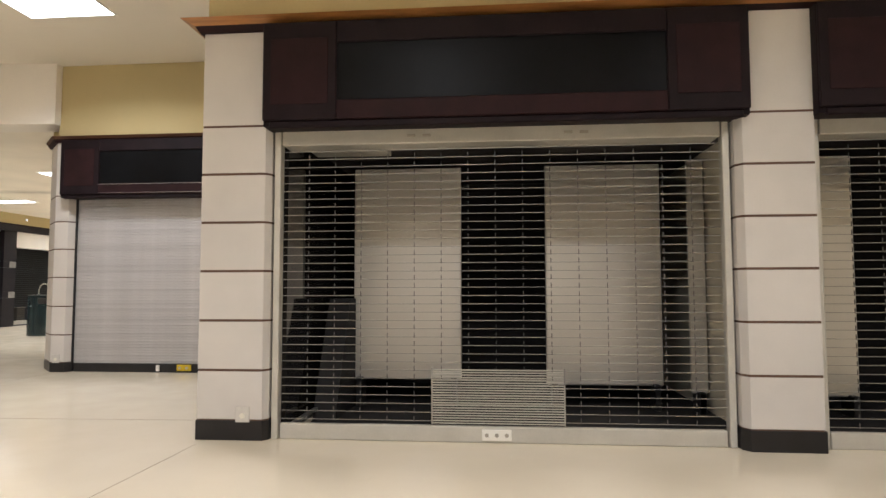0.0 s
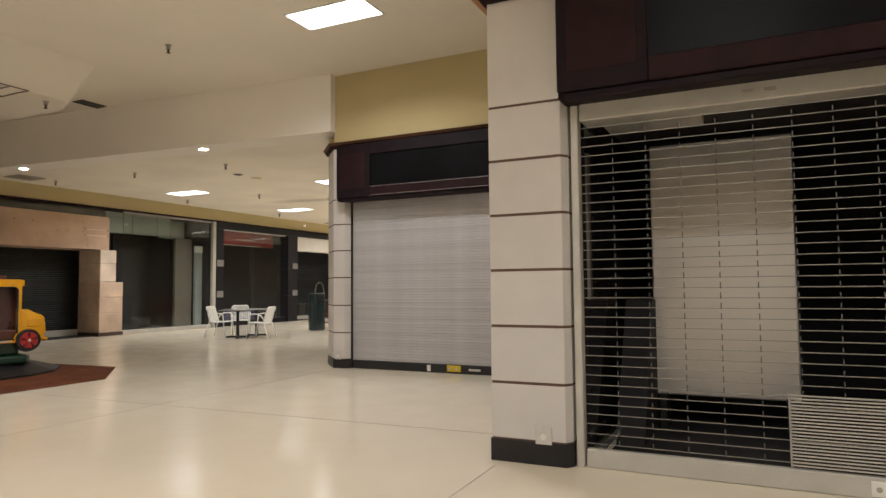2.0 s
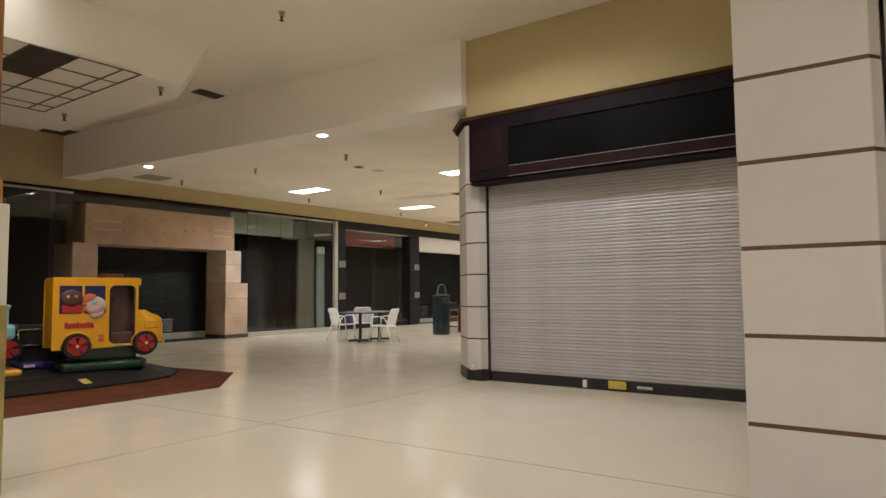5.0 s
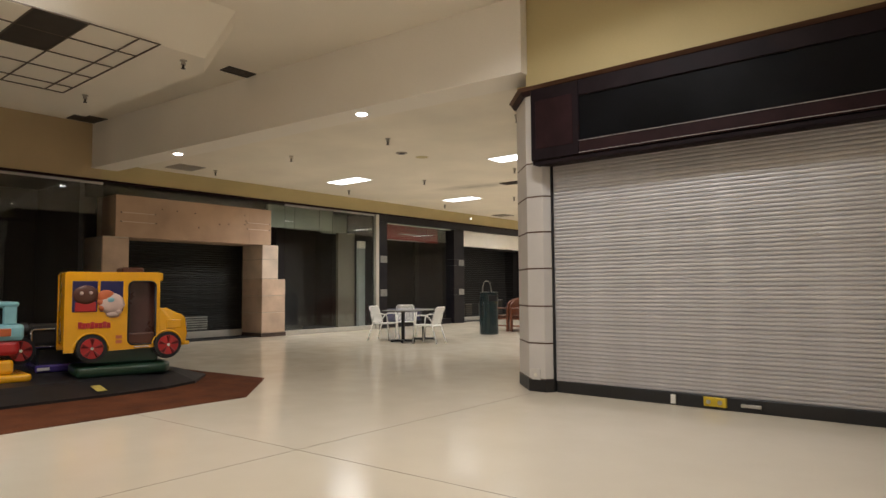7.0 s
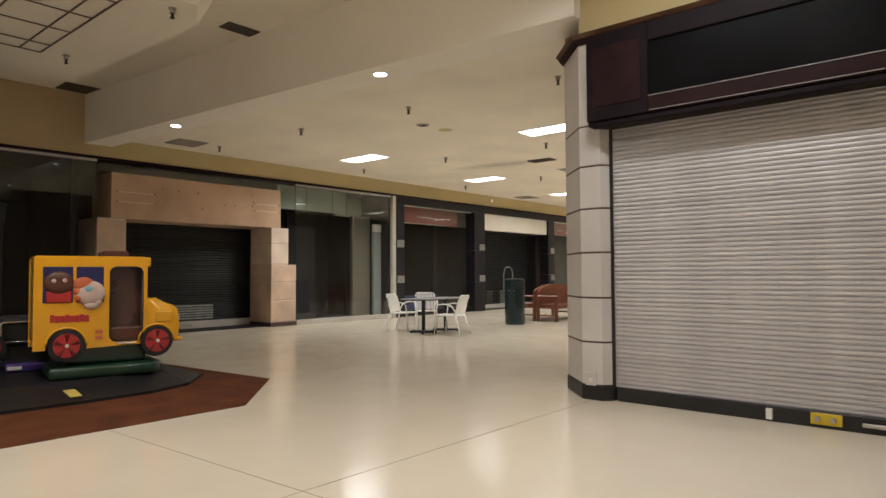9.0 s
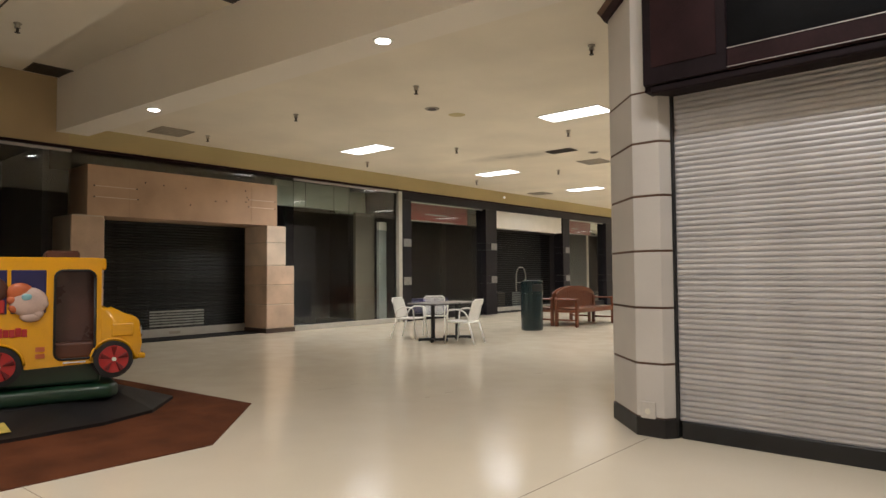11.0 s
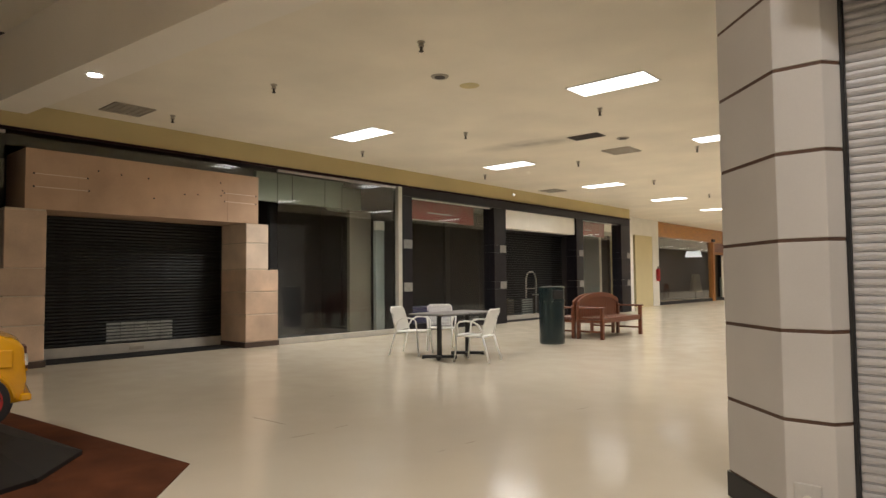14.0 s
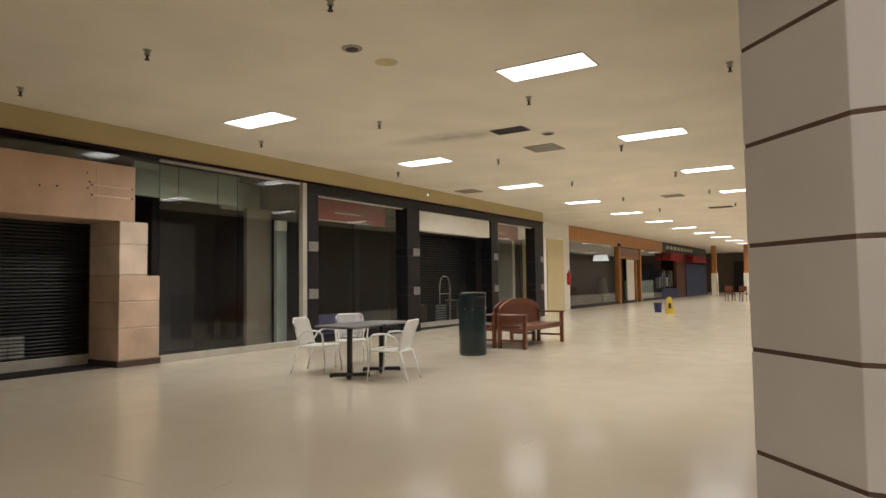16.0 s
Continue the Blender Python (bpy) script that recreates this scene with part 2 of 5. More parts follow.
M_GLASS = pane_glass("shop_glass")
M_AWNING = mat("red_awning_cloth", (0.27, 0.016, 0.016), 0.8, scale=3, var=0.2)
M_BLUEGREY = mat("dull_blue_panel", (0.045, 0.06, 0.12), 0.4, scale=2, var=0.3)
M_SHADE = glow("lit_lamp_shade", WARM, 0.9)
M_CREAM = mat("cream_panel_paint", (0.66, 0.57, 0.33), 0.75, scale=0.8, var=0.06)
M_STAIN = mat("yellow_water_stain", (0.62, 0.52, 0.28), 0.9)

# ---- building blocks ----


def box(bm, x0, x1, y0, y1, z0, z1, bevel=0.0, seg=1):
    vs = [bm.verts.new((x, y, z)) for x in (x0, x1) for y in (y0, y1) for z in (z0, z1)]
    fs = [bm.faces.new([vs[i] for i in f]) for f in ((0, 1, 3, 2), (4, 6, 7, 5), (0, 4, 5, 1), (2, 3, 7, 6), (0, 2, 6, 4), (1, 5, 7, 3))]
    if bevel:
        es = list({e for f in fs for e in f.edges})
        bmesh.ops.bevel(bm, geom=es, offset=bevel, segments=seg, affect="EDGES", profile=0.5)
    return bm


def prism(bm, pts, z0, z1, bevel=0.0):
    """An upright prism on a plan outline."""
    lo, hi = [bm.verts.new((x, y, z0)) for x, y in pts], [bm.verts.new((x, y, z1)) for x, y in pts]
    n = len(pts)
    fs = [bm.faces.new(lo[::-1]), bm.faces.new(hi)]
    fs += [bm.faces.new((lo[i], lo[(i + 1) % n], hi[(i + 1) % n], hi[i])) for i in range(n)]
    if bevel:
        bmesh.ops.bevel(bm, geom=list({e for f in fs for e in f.edges}), offset=bevel, segments=1, affect="EDGES")
    return bm


def outline(bm, pts, x0, x1):
    """A prism whose outline lies in the y-z plane."""
    lo, hi = [bm.verts.new((x0, y, z)) for y, z in pts], [bm.verts.new((x1, y, z)) for y, z in pts]
    n = len(pts)
    bm.faces.new(lo[::-1]), bm.faces.new(hi)
    for i in range(n):
        bm.faces.new((lo[i], lo[(i + 1) % n], hi[(i + 1) % n], hi[i]))
    return bm


def rod(bm, a, b, r, n=8, r2=None):
    """A round bar from a to b."""
    a, b = Vector(a), Vector(b)
    d = b - a
    m = Matrix.Translation((a + b) / 2) @ d.to_track_quat("Z", "Y").to_matrix().to_4x4()
    bmesh.ops.create_cone(bm, cap_ends=True, segments=n, radius1=r, radius2=r if r2 is None else r2, depth=d.length, matrix=m)
    return bm


def tube(bm, pts, r, n=6):
    """A bent round bar through the points, one closed mesh."""
    pts = [Vector(p) for p in pts]
    rings = []
    for i, p in enumerate(pts):
        d = (pts[min(i + 1, len(pts) - 1)] - pts[max(i - 1, 0)]).normalized()
        q = d.to_track_quat("Z", "Y").to_matrix()
        rings.append([bm.verts.new(p + q @ Vector((r * math.cos(2 * math.pi * k / n), r * math.sin(2 * math.pi * k / n), 0))) for k in range(n)])
    for a, b in zip(rings, rings[1:]):
        best = min(range(n), key=lambda s: (a[0].co - b[s].co).length)
        for k in range(n):
            bm.faces.new((a[k], a[(k + 1) % n], b[(k + 1 + best) % n], b[(k + best) % n]))
    bm.faces.new(rings[0][::-1]), bm.faces.new(rings[-1])
    return bm


def mesh_of(name, bm, material, smooth=False):
    bmesh.ops.recalc_face_normals(bm, faces=bm.faces)
    me = bpy.data.meshes.new(name)
    bm.to_mesh(me)
    bm.free()
    me.materials.append(material)
    if smooth:
        me.polygons.foreach_set("use_smooth", [True] * len(me.polygons))
    return me


def part(name, bm, material, parent=None, label="", smooth=False):
    ob = new(name, mesh_of(name, bm, material, smooth))
    ob.parent = parent
    if label:
        tagged(ob, label)
    return ob


def piece(name, me, parent, x=0, y=0, z=0, rz=0):
    """One more object on a shared mesh."""
    ob = new(name, me)
    ob.parent = parent
    ob.location, ob.rotation_euler = (x, y, z), (0, 0, radians(rz))
    return ob


def thing(name, label, category, x=0, y=0, z=0, rz=0, group="", kind=""):
    ob = new(name)
    ob.empty_display_size = 0.1
    ob.location, ob.rotation_euler = (x, y, z), (0, 0, radians(rz))
    return tagged(ob, label, category, group, kind)


def solid(name, material, x0, x1, y0, y1, z0, z1, label, category="wall", bevel=0.0, kind="structure"):
    return tagged(part(name, box(bmesh.new(), x0, x1, y0, y1, z0, z1, bevel), material), label, category, kind=kind)


def B(*a, **k):
    return box(bmesh.new(), *a, **k)


# ---- plan ----
FA, FB = 5.82, 9.95                       # faces of the two shop fronts
LEFT, RIGHT = -17.0, -7.22                # faces of the corridor's two sides
YEND = 78.0


def beam_y(x):
    return 9.04 + 0.078 * (x + 17)


# ---- floor, ceilings, walls ----
solid("floor", M_FLOOR, -24, 8, -6, YEND + 4, -0.3, 0, "polished cream terrazzo floor with blurred reflections", "floor")
joints = thing("floor_trim", "thin dark joints in the cream floor", "floor joint", kind="structure")
for x0, y0, x1, y1 in [(-9.13, 6.37, -2.4, 6.62), (-6.71, -6, -6.71, 6.54), (-6.71, 6.56, -6.71, 9.9), (-2.4, -6, -2.4, 5.68), (-10.38, 9.6, -10.36, 9.81), (-10.37, 10.04, -10.38, 10.19), (-11.33, 9.84, -10.84, 9.86),
                       (-9.17, 10.34, -9.16, 10.44), (-9.17, 10.02, -9.17, 10.09), (-9.15, 12.05, -9.13, 12.22), (-11.64, 11.01, -11.61, 11.04)]:
    d = Vector((x1 - x0, y1 - y0, 0))
    o = part("joint", B(0, d.length, -0.0022, 0.0022, -0.01, 0.0012), M_JOINT, joints)
    o.location, o.rotation_euler = (x0, y0, 0), (0, 0, math.atan2(d.y, d.x))

bm = bmesh.new()
prism(bm, [(-24, -6), (8, -6), (8, beam_y(8) + 0.25), (-24, beam_y(-24) + 0.25)], HIGH, HIGH + 0.2)
tagged(part("ceiling", bm, M_CEIL), "matt cream painted high court ceiling", "ceiling", kind="structure")
bm = bmesh.new()
prism(bm, [(-24, beam_y(-24) + 0.5), (8, beam_y(8) + 0.5), (8, YEND + 4), (-24, YEND + 4)], LOW, LOW + 0.2)
tagged(part("ceiling_low", bm, M_CEIL_LOW), "matt cream painted lower corridor ceiling", "ceiling", kind="structure")
bm = bmesh.new()
prism(bm, [(-17.0, beam_y(-17.0)), (-6.8, beam_y(-6.8)), (-6.8, beam_y(-6.8) + 0.52), (-17.0, beam_y(-17.0) + 0.52)], SOFFIT, HIGH)
tagged(part("trim_bulkhead", bm, M_BEAM), "white painted bulkhead between high and low ceilings", "bulkhead", kind="structure")

# enclosing walls never looked at straight; dark ones added to cut bounce and reflections
solid("wall_south", M_CLOSING, -24, 8, -6.2, -6, 0, HIGH, "unseen dark brown wall added to close the court")
solid("wall_east", M_PLAIN, 7.0, 7.2, -6, 12, 0, HIGH, "plain cream wall closing the court")
solid("wall_corridor_east", M_CLOSING, RIGHT, RIGHT + 0.2, 10.5, YEND, 0, LOW, "unseen dark brown wall added to close the corridor side")
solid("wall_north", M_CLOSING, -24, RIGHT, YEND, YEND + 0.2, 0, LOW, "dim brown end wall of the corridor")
solid("wall_west", M_INTERIOR, -23.2, -23, -6, YEND, 0, HIGH, "dark back wall behind the shops")

# dropped octagonal ceiling over the rides
ZD = 4.25
bm = bmesh.new()
low = [(-10.35, 7.75), (-10.9, 8.05), (-14.5, 7.92), (-14.5, 0.6), (-10.9, 0.4), (-10.35, 0.9)]
lo = [bm.verts.new((x, y, ZD)) for x, y in low]
hi = [bm.verts.new((x + (0.55 if x > -12 else -0.3), y + (0.1 if y > 4 else -0.1), HIGH - 0.002)) for x, y in low]
bm.faces.new(lo)
for i in range(len(low)):
    bm.faces.new((lo[i], lo[(i + 1) % len(low)], hi[(i + 1) % len(low)], hi[i]))
tagged(part("ceiling_drop", bm, M_CEIL), "dropped cream ceiling panel with sloping sides", "ceiling", kind="structure")
GX, GY, GEND = -10.28, 7.12, -13.3
grid = thing("ceiling_grid", "dark metal grid of lay-in tiles in the dropped ceiling", "ceiling grid", kind="structure")
for x in (GX - 0.02, -10.92, -11.58, -12.24, -12.92, GEND):
    part("grid_bar", B(x - 0.008, x + 0.008, 1.5, GY, ZD - 0.014, ZD - 0.002), M_TBAR, grid)
for dy in (0.0, 0.25, 0.82, 1.38, 1.94, 2.5, 3.06, 3.62, 4.18):
    y = GY - dy
    part("grid_bar", B(GEND, GX, y - 0.008, y + 0.008, ZD - 0.015, ZD - 0.003), M_TBAR, grid)
# dark plate gives the darkness of a tile hole by colour
part("tile", B(-11.57, -10.31, 5.75, 6.29, ZD - 0.012, ZD - 0.004), M_VENT, grid, "dark grey plate painted as the dark hole of a ceiling tile")

# ---- lamps ----


def troffer(x, y, z, rz=0, group="corridor troffers", watts=TROFFER):
    t = thing("ceiling_light", "recessed rectangular fluorescent troffer, lit warm white", "ceiling light", x, y, z, rz, group)
    bm = bmesh.new()
    for a in ((-0.585, 0.585, -0.28, -0.26), (-0.585, 0.585, 0.26, 0.28), (-0.585, -0.565, -0.26, 0.26), (0.565, 0.585, -0.26, 0.26)):
        box(bm, *a, -0.012, 0.01)
    part("frame", bm, M_WHITE, t)
    part("diffuser", B(-0.565, 0.565, -0.26, 0.26, -0.006, 0.0), M_LENS, t, "glowing white diffuser")
    tubes = bpy.data.lights.new("tubes", "AREA")
    tubes.shape, tubes.size, tubes.size_y, tubes.spread = "RECTANGLE", 1.1, 0.5, radians(150)
    tubes.energy, tubes.color = watts, WARM
    lamp_ob = new("tubes", tubes)
    lamp_ob.parent, lamp_ob.location = t, (0, 0, -0.012)
    return t


def downlight(x, y, z):
    t = thing("downlight", "round recessed ceiling downlight, lit", "ceiling light", x, y, z, group="bulkhead downlights")
    bm = bmesh.new()
    bmesh.ops.create_cone(bm, cap_ends=True, segments=24, radius1=0.105, radius2=0.115, depth=0.012, matrix=Matrix.Translation((0, 0, -0.006)))
    part("trim_ring", bm, M_WHITE, t)
    bm = bmesh.new()
    bmesh.ops.create_cone(bm, cap_ends=True, segments=24, radius1=0.078, radius2=0.08, depth=0.004, matrix=Matrix.Translation((0, 0, -0.014)))
    part("lens", bm, M_DOWN, t, "glowing round lens")


first = troffer(-10.0, 14.66, LOW)
court = troffer(-5.4, 7.95, HIGH, 0, "court troffers", COURT)
for k in range(14):
    y = 14.66 + 4.56 * k
    for x in (-10.0 + 0.02 * (y - 14.7), -14.85 + 0.02 * (y - 14.7)):
        if y < YEND - 1 and (k or x < -12):
            copy_thing(first, pose(x, y - (0.3 if x < -12 else 0), LOW))
copy_thing(court, pose(-9.2, 5.3, HIGH))
south = troffer(-5.0, -0.8, HIGH, 0, "court troffers", SOUTH)
for x, y in ((-0.9, 1.0), (-0.6, -3.2), (3.4, 1.0), (-9.2, -1.5), (-13.5, -2.5)):
    copy_thing(south, pose(x, y, HIGH))
for x, y in ((-9.6, 9.85), (-14.28, 9.5)):
    downlight(x, y, SOFFIT)


def sprinkler(x, y, z):
    t = thing("sprinkler", "small metal fire sprinkler head under the ceiling", "sprinkler", x, y, z, group="fire sprinklers")
    bm = bmesh.new()
    rod(bm, (0, 0, 0), (0, 0, -0.012), 0.045, 10)
    rod(bm, (0, 0, -0.01), (0, 0, -0.06), 0.02, 8, 0.035)
    part("escutcheon", bm, M_VENTGREY, t)
    bm = bmesh.new()
    rod(bm, (0, 0, -0.06), (0, 0, -0.11), 0.016, 8)
    rod(bm, (0, 0, -0.11), (0, 0, -0.116), 0.03, 8)
    part("head", bm, M_VENT, t)
    return t


spr = sprinkler(-10.87, 11.7, LOW)
for x, y in [(-13.45, 11.5), (-16.05, 11.35), (-10.73, 15.7), (-13.35, 15.55), (-16.0, 15.4), (-13.3, 19.6), (-10.67, 19.8), (-16.0, 19.6), (-13.2, 23.6),
             (-10.56, 23.75), (-8.06, 15.8), (-13.1, 27.7), (-10.5, 27.7), (-13.0, 31.8), (-10.4, 31.8), (-8.2, 11.9), (-8.0, 19.9)]:
    copy_thing(spr, pose(x, y, LOW))
for x, y, z in ((-8.12, 7.75, HIGH), (-10.62, 7.6, ZD), (-13.2, 7.4, ZD)):
    copy_thing(spr, pose(x, y, z))


def vent(x, y, z, w, d, material, label, n=5, rz=0):
    t = thing("ceiling_vent", label, "vent", x, y, z, rz)
    part("backing", B(-w / 2, w / 2, -d / 2, d / 2, -0.004, 0.004), material, t)
    bm = bmesh.new()
    for a in ((-w / 2, w / 2, -d / 2, -d / 2 + 0.02), (-w / 2, w / 2, d / 2 - 0.02, d / 2), (-w / 2, -w / 2 + 0.02, -d / 2 + 0.02, d / 2 - 0.02), (w / 2 - 0.02, w / 2, -d / 2 + 0.02, d / 2 - 0.02)):
        box(bm, *a, -0.014, -0.004)
    part("frame", bm, material, t)
    for i in range(n):
        y0 = -d / 2 + d * (i + 1) / (n + 1)
        part("slat", B(-w / 2 + 0.02, w / 2 - 0.02, y0 - 0.012, y0 + 0.012, -0.012, -0.005), material, t)


vent(-11.8, 9.18, HIGH, 0.27, 0.5, M_VENT, "dark slotted air vent in the high ceiling", 3)
vent(-16.65, 8.8, HIGH, 0.55, 0.62, M_VENT, "dark square air vent in the high ceiling", 3)
vent(-11.88, 17.37, LOW, 0.62, 0.35, M_VENT, "dark slotted air vent in the corridor ceiling", 3)
vent(-12.0, 19.1, LOW, 0.62, 0.62, M_VENTGREY, "grey square air vent in the corridor ceiling")
vent(-16.2, 10.7, LOW, 0.62, 0.62, M_VENTGREY, "grey square air vent in the corridor ceiling")
vent(-16.3, 23.4, LOW, 0.62, 0.62, M_VENTGREY, "grey square air vent in the corridor ceiling")
vent(-11.7, 28.3, LOW, 0.62, 0.62, M_VENTGREY, "grey square air vent in the corridor ceiling")
vent(-11.05, 32.8, LOW, 0.8, 0.4, M_VENT, "dark slotted air vent in the corridor ceiling", 3)
for x, y in ((-11.54, 12.78), (-11.44, 18.0)):
    t = thing("ceiling_speaker", "small round recessed ceiling speaker with dark centre", "ceiling speaker", x, y, LOW)
    bm = bmesh.new()
    rod(bm, (0, 0, 0), (0, 0, -0.012), 0.12, 24, 0.11)
    part("rim", bm, M_VENTGREY, t)
    bm = bmesh.new()
    rod(bm, (0, 0, -0.012), (0, 0, -0.02), 0.07, 20)
    part("centre", bm, M_VENT, t)
bm = bmesh.new()
bmesh.ops.create_circle(bm, cap_ends=True, segments=20, radius=0.14, matrix=Matrix.Translation((-11.5, 13.36, LOW - 0.004)))
tagged(part("ceiling_stain", bm, M_STAIN), "yellowish water stain on the ceiling", "stain")

# ---- shop fronts facing the court ----
JOINTS_A = (0.163, 0.575, 0.987, 1.40, 1.811, 2.223, 2.635)
JOINTS_B = (0.145, 0.565, 1.0, 1.445, 1.88, 2.305, 2.71)


def pilaster(name, pts, top, label, plinth_out, upper_pts, JOINTS=JOINTS_A):
    """A tiled pilaster on a plan outline: plinth, six tile courses and a tall upper panel, with dark recessed joints."""
    t = thing(name, label, "pilaster", kind="structure")
    c = Vector((sum(p[0] for p in pts) / len(pts), sum(p[1] for p in pts) / len(pts)))

    def grown(g, src):
        return [tuple(c + (Vector(p) - c) * g) for p in src]
    part("plinth", prism(bmesh.new(), grown(plinth_out, pts), 0, JOINTS[0], 0.004), M_PLINTH, t, "black plinth")
    for a, b in zip(JOINTS, JOINTS[1:]):
        part("tile", prism(bmesh.new(), pts, a + 0.009, b - 0.009, 0.003), M_TILE, t)
    part("joint_core", prism(bmesh.new(), grown(0.985, pts), JOINTS[0], JOINTS[-1] + 0.02), M_GROUT, t, "dark brown recessed joints")
    part("upper_panel", prism(bmesh.new(), upper_pts, JOINTS[-1] + 0.007, top, 0.003), M_TILE, t)
    return t


P2 = [(-2.472, FA), (-1.915, FA), (-1.876, FA + 0.06), (-1.876, FA + 0.25), (-2.472, FA + 0.25)]
P3 = [(1.962, FA - 0.05), (2.505, FA - 0.05), (2.505, FA + 0.25), (1.918, FA + 0.25), (1.918, FA + 0.02)]
P1 = [(-6.82, FB), (-6.60, FB), (-6.54, FB + 0.08), (-6.54, FB + 0.45), (-7.22, FB + 0.45), (-7.22, FB + 0.42)]
pilaster("pilaster_1", P2, 3.45, "pale tiled pilaster with thin dark joints and black plinth", 1.03, [(-2.472, FA), (-1.88, FA), (-1.88, FA + 0.25), (-2.472, FA + 0.25)])
pilaster("pilaster_2", P3, 3.45, "pale tiled pilaster between two closed shop fronts", 1.03, [(1.96, FA - 0.05), (2.505, FA - 0.05), (2.505, FA + 0.25), (1.96, FA + 0.25)])
pilaster("pilaster_3", P1, 3.55, "pale tiled corner pilaster with chamfered face and black plinth", 1.04, [(-6.82, FB), (-6.62, FB), (-6.62, FB + 0.45), (-7.22, FB + 0.45), (-7.22, FB + 0.42)], JOINTS_B)


def fascia(x0, x1, yf, label, z0=2.57, z1=3.45, bead=False):
    """A dark sign fascia, proud of the pilasters, with a recessed sign panel."""
    t = thing("shop_fascia", label, "sign fascia", group="dark shop fascias")
    y0, y1 = yf - 0.18, yf + 0.3
    px0, px1, pz0, pz1 = x0 + 0.62, x1 - 0.62, z0 + 0.22, z1 - 0.18
    bm = bmesh.new()
    outline_pts = [(x0, y0 + 0.04), (x0, y1), (x1, y1), (x1, y0 + 0.04)]
    prism(bm, outline_pts, z0 + 0.02, z1)
    part("body", bm, M_MAHOG, t)
    for a, b, c, d in ((x0, px0, z0 + 0.06, z1), (px1, x1, z0 + 0.06, z1)):
        part("end_frame", B(a, b, y0, y0 + 0.039, c, d, 0.008), M_MAHOG, t)
        part("end_panel", B(a + 0.07, b - 0.07, y0 - 0.007, y0 - 0.001, c + 0.13, d - 0.14, 0.003), M_MAHOG2, t, "red mahogany end panel")
    part("top_rail", B(px0, px1, y0, y0 + 0.039, pz1, z1, 0.008), M_MAHOG, t)
    part("bottom_rail", B(px0, px1, y0, y0 + 0.039, z0 + 0.06, pz0, 0.008), M_MAHOG2, t)
    part("lower_lip", B(x0 + 0.05, x1 - 0.05, y0 + 0.02, y0 + 0.06, z0, z0 + 0.058, 0.01), M_MAHOG, t)
    part("sign_panel", B(px0, px1, y0 + 0.022, y0 + 0.0385, pz0, pz1), M_SIGN, t, "blank dark sign panel")
    if bead:
        part("bead", B(px0, px1, y0 - 0.005, y0 - 0.001, pz0 - 0.011, pz0 - 0.006), M_ALU, t, "thin bright metal bead")
        part("bead", B(px0, px1, y0 - 0.005, y0 - 0.001, z0 + 0.075, z0 + 0.080), M_ALU, t, "thin bright metal bead")
    return t


fascia(-1.885, 1.99, FA, "dark mahogany shop fascia with a blank sign panel")
fascia(2.50, 6.6, FA, "dark mahogany shop fascia with a blank grey sign panel")
fascia(-6.64, -2.46, FB, "dark mahogany shop fascia above a metal shutter", 2.64, 3.54, True)


def cornice(pts, z0, label, out=0.15, slope=M_CORNICE):
    """A moulding run along a plan line: an orange wooden slope over a dark red strip."""
    t = thing("trim_cornice", label, "cornice", kind="structure")
    for nm, o0, o1, za, zb, m in (("dark_strip", 0.03, 0.06, z0, z0 + 0.05, M_MAHOG2), ("wooden_slope", 0.06, out, z0 + 0.05, z0 + 0.09, slope)):
        bm = bmesh.new()
        nrm = []
        for i, p in enumerate(pts):
            ds = [(Vector(pts[j + 1]) - Vector(pts[j])).normalized() for j in (i - 1, i) if 0 <= j < len(pts) - 1]
            ns = [Vector((d.y, -d.x)) for d in ds]
            n = sum(ns, Vector((0, 0))).normalized()
            nrm.append(n / max(0.4, n.dot(ns[0])))
        rows = []
        for p, n in zip(pts, nrm):
            v = Vector(p)
            rows.append([bm.verts.new((*(v + n * o), z)) for o, z in ((-0.02, za), (o0, za), (o1, zb), (-0.02, zb))])
        for a, b in zip(rows, rows[1:]):
            for k in range(4):
                bm.faces.new((a[k], a[(k + 1) % 4], b[(k + 1) % 4], b[k]))
        bm.faces.new(rows[0][::-1]), bm.faces.new(rows[-1])
        part(nm, bm, m, t)


cornice([(-2.475, FB - 0.1), (-2.475, FA), (6.6, FA)], 3.45, "wooden cornice over the shop fascias")
cornice([(-7.22, FB + 1.2), (-7.22, FB + 0.42), (-6.82, FB), (-2.6, FB)], 3.54, "dark wooden cornice over the shutter shop", 0.09, M_CORNDARK)
solid("wall_upper_front", M_YELLOW, -2.45, 7.0, FA + 0.02, FA + 0.3, 3.5, HIGH, "yellow painted wall above the shop fascias")
solid("wall_upper_shutter", M_YELLOW, -6.82, -2.2, FB + 0.02, FB + 0.3, 3.58, HIGH, "yellow painted wall above the shutter")
solid("wall_upper_side", M_YELLOW, -2.45, -2.2, FA + 0.3, FB + 0.02, 3.6, HIGH, "yellow painted side wall above the fascia")
solid("wall_side", M_TILE, -2.43, -2.2, FA + 0.25, FB + 0.3, 0, 3.6, "pale side wall of the shop")
solid("side_fascia", M_MAHOG, -2.55, -2.435, FA + 0.45, FB - 0.2, 2.57, 3.44, "dark mahogany fascia along the side wall", "sign fascia", 0.01, kind="")
solid("wall_corner_store", M_YELLOW, -7.22, -6.9, FB + 0.44, FB + 0.7, 3.55, HIGH, "yellow wall above the corner pilaster")


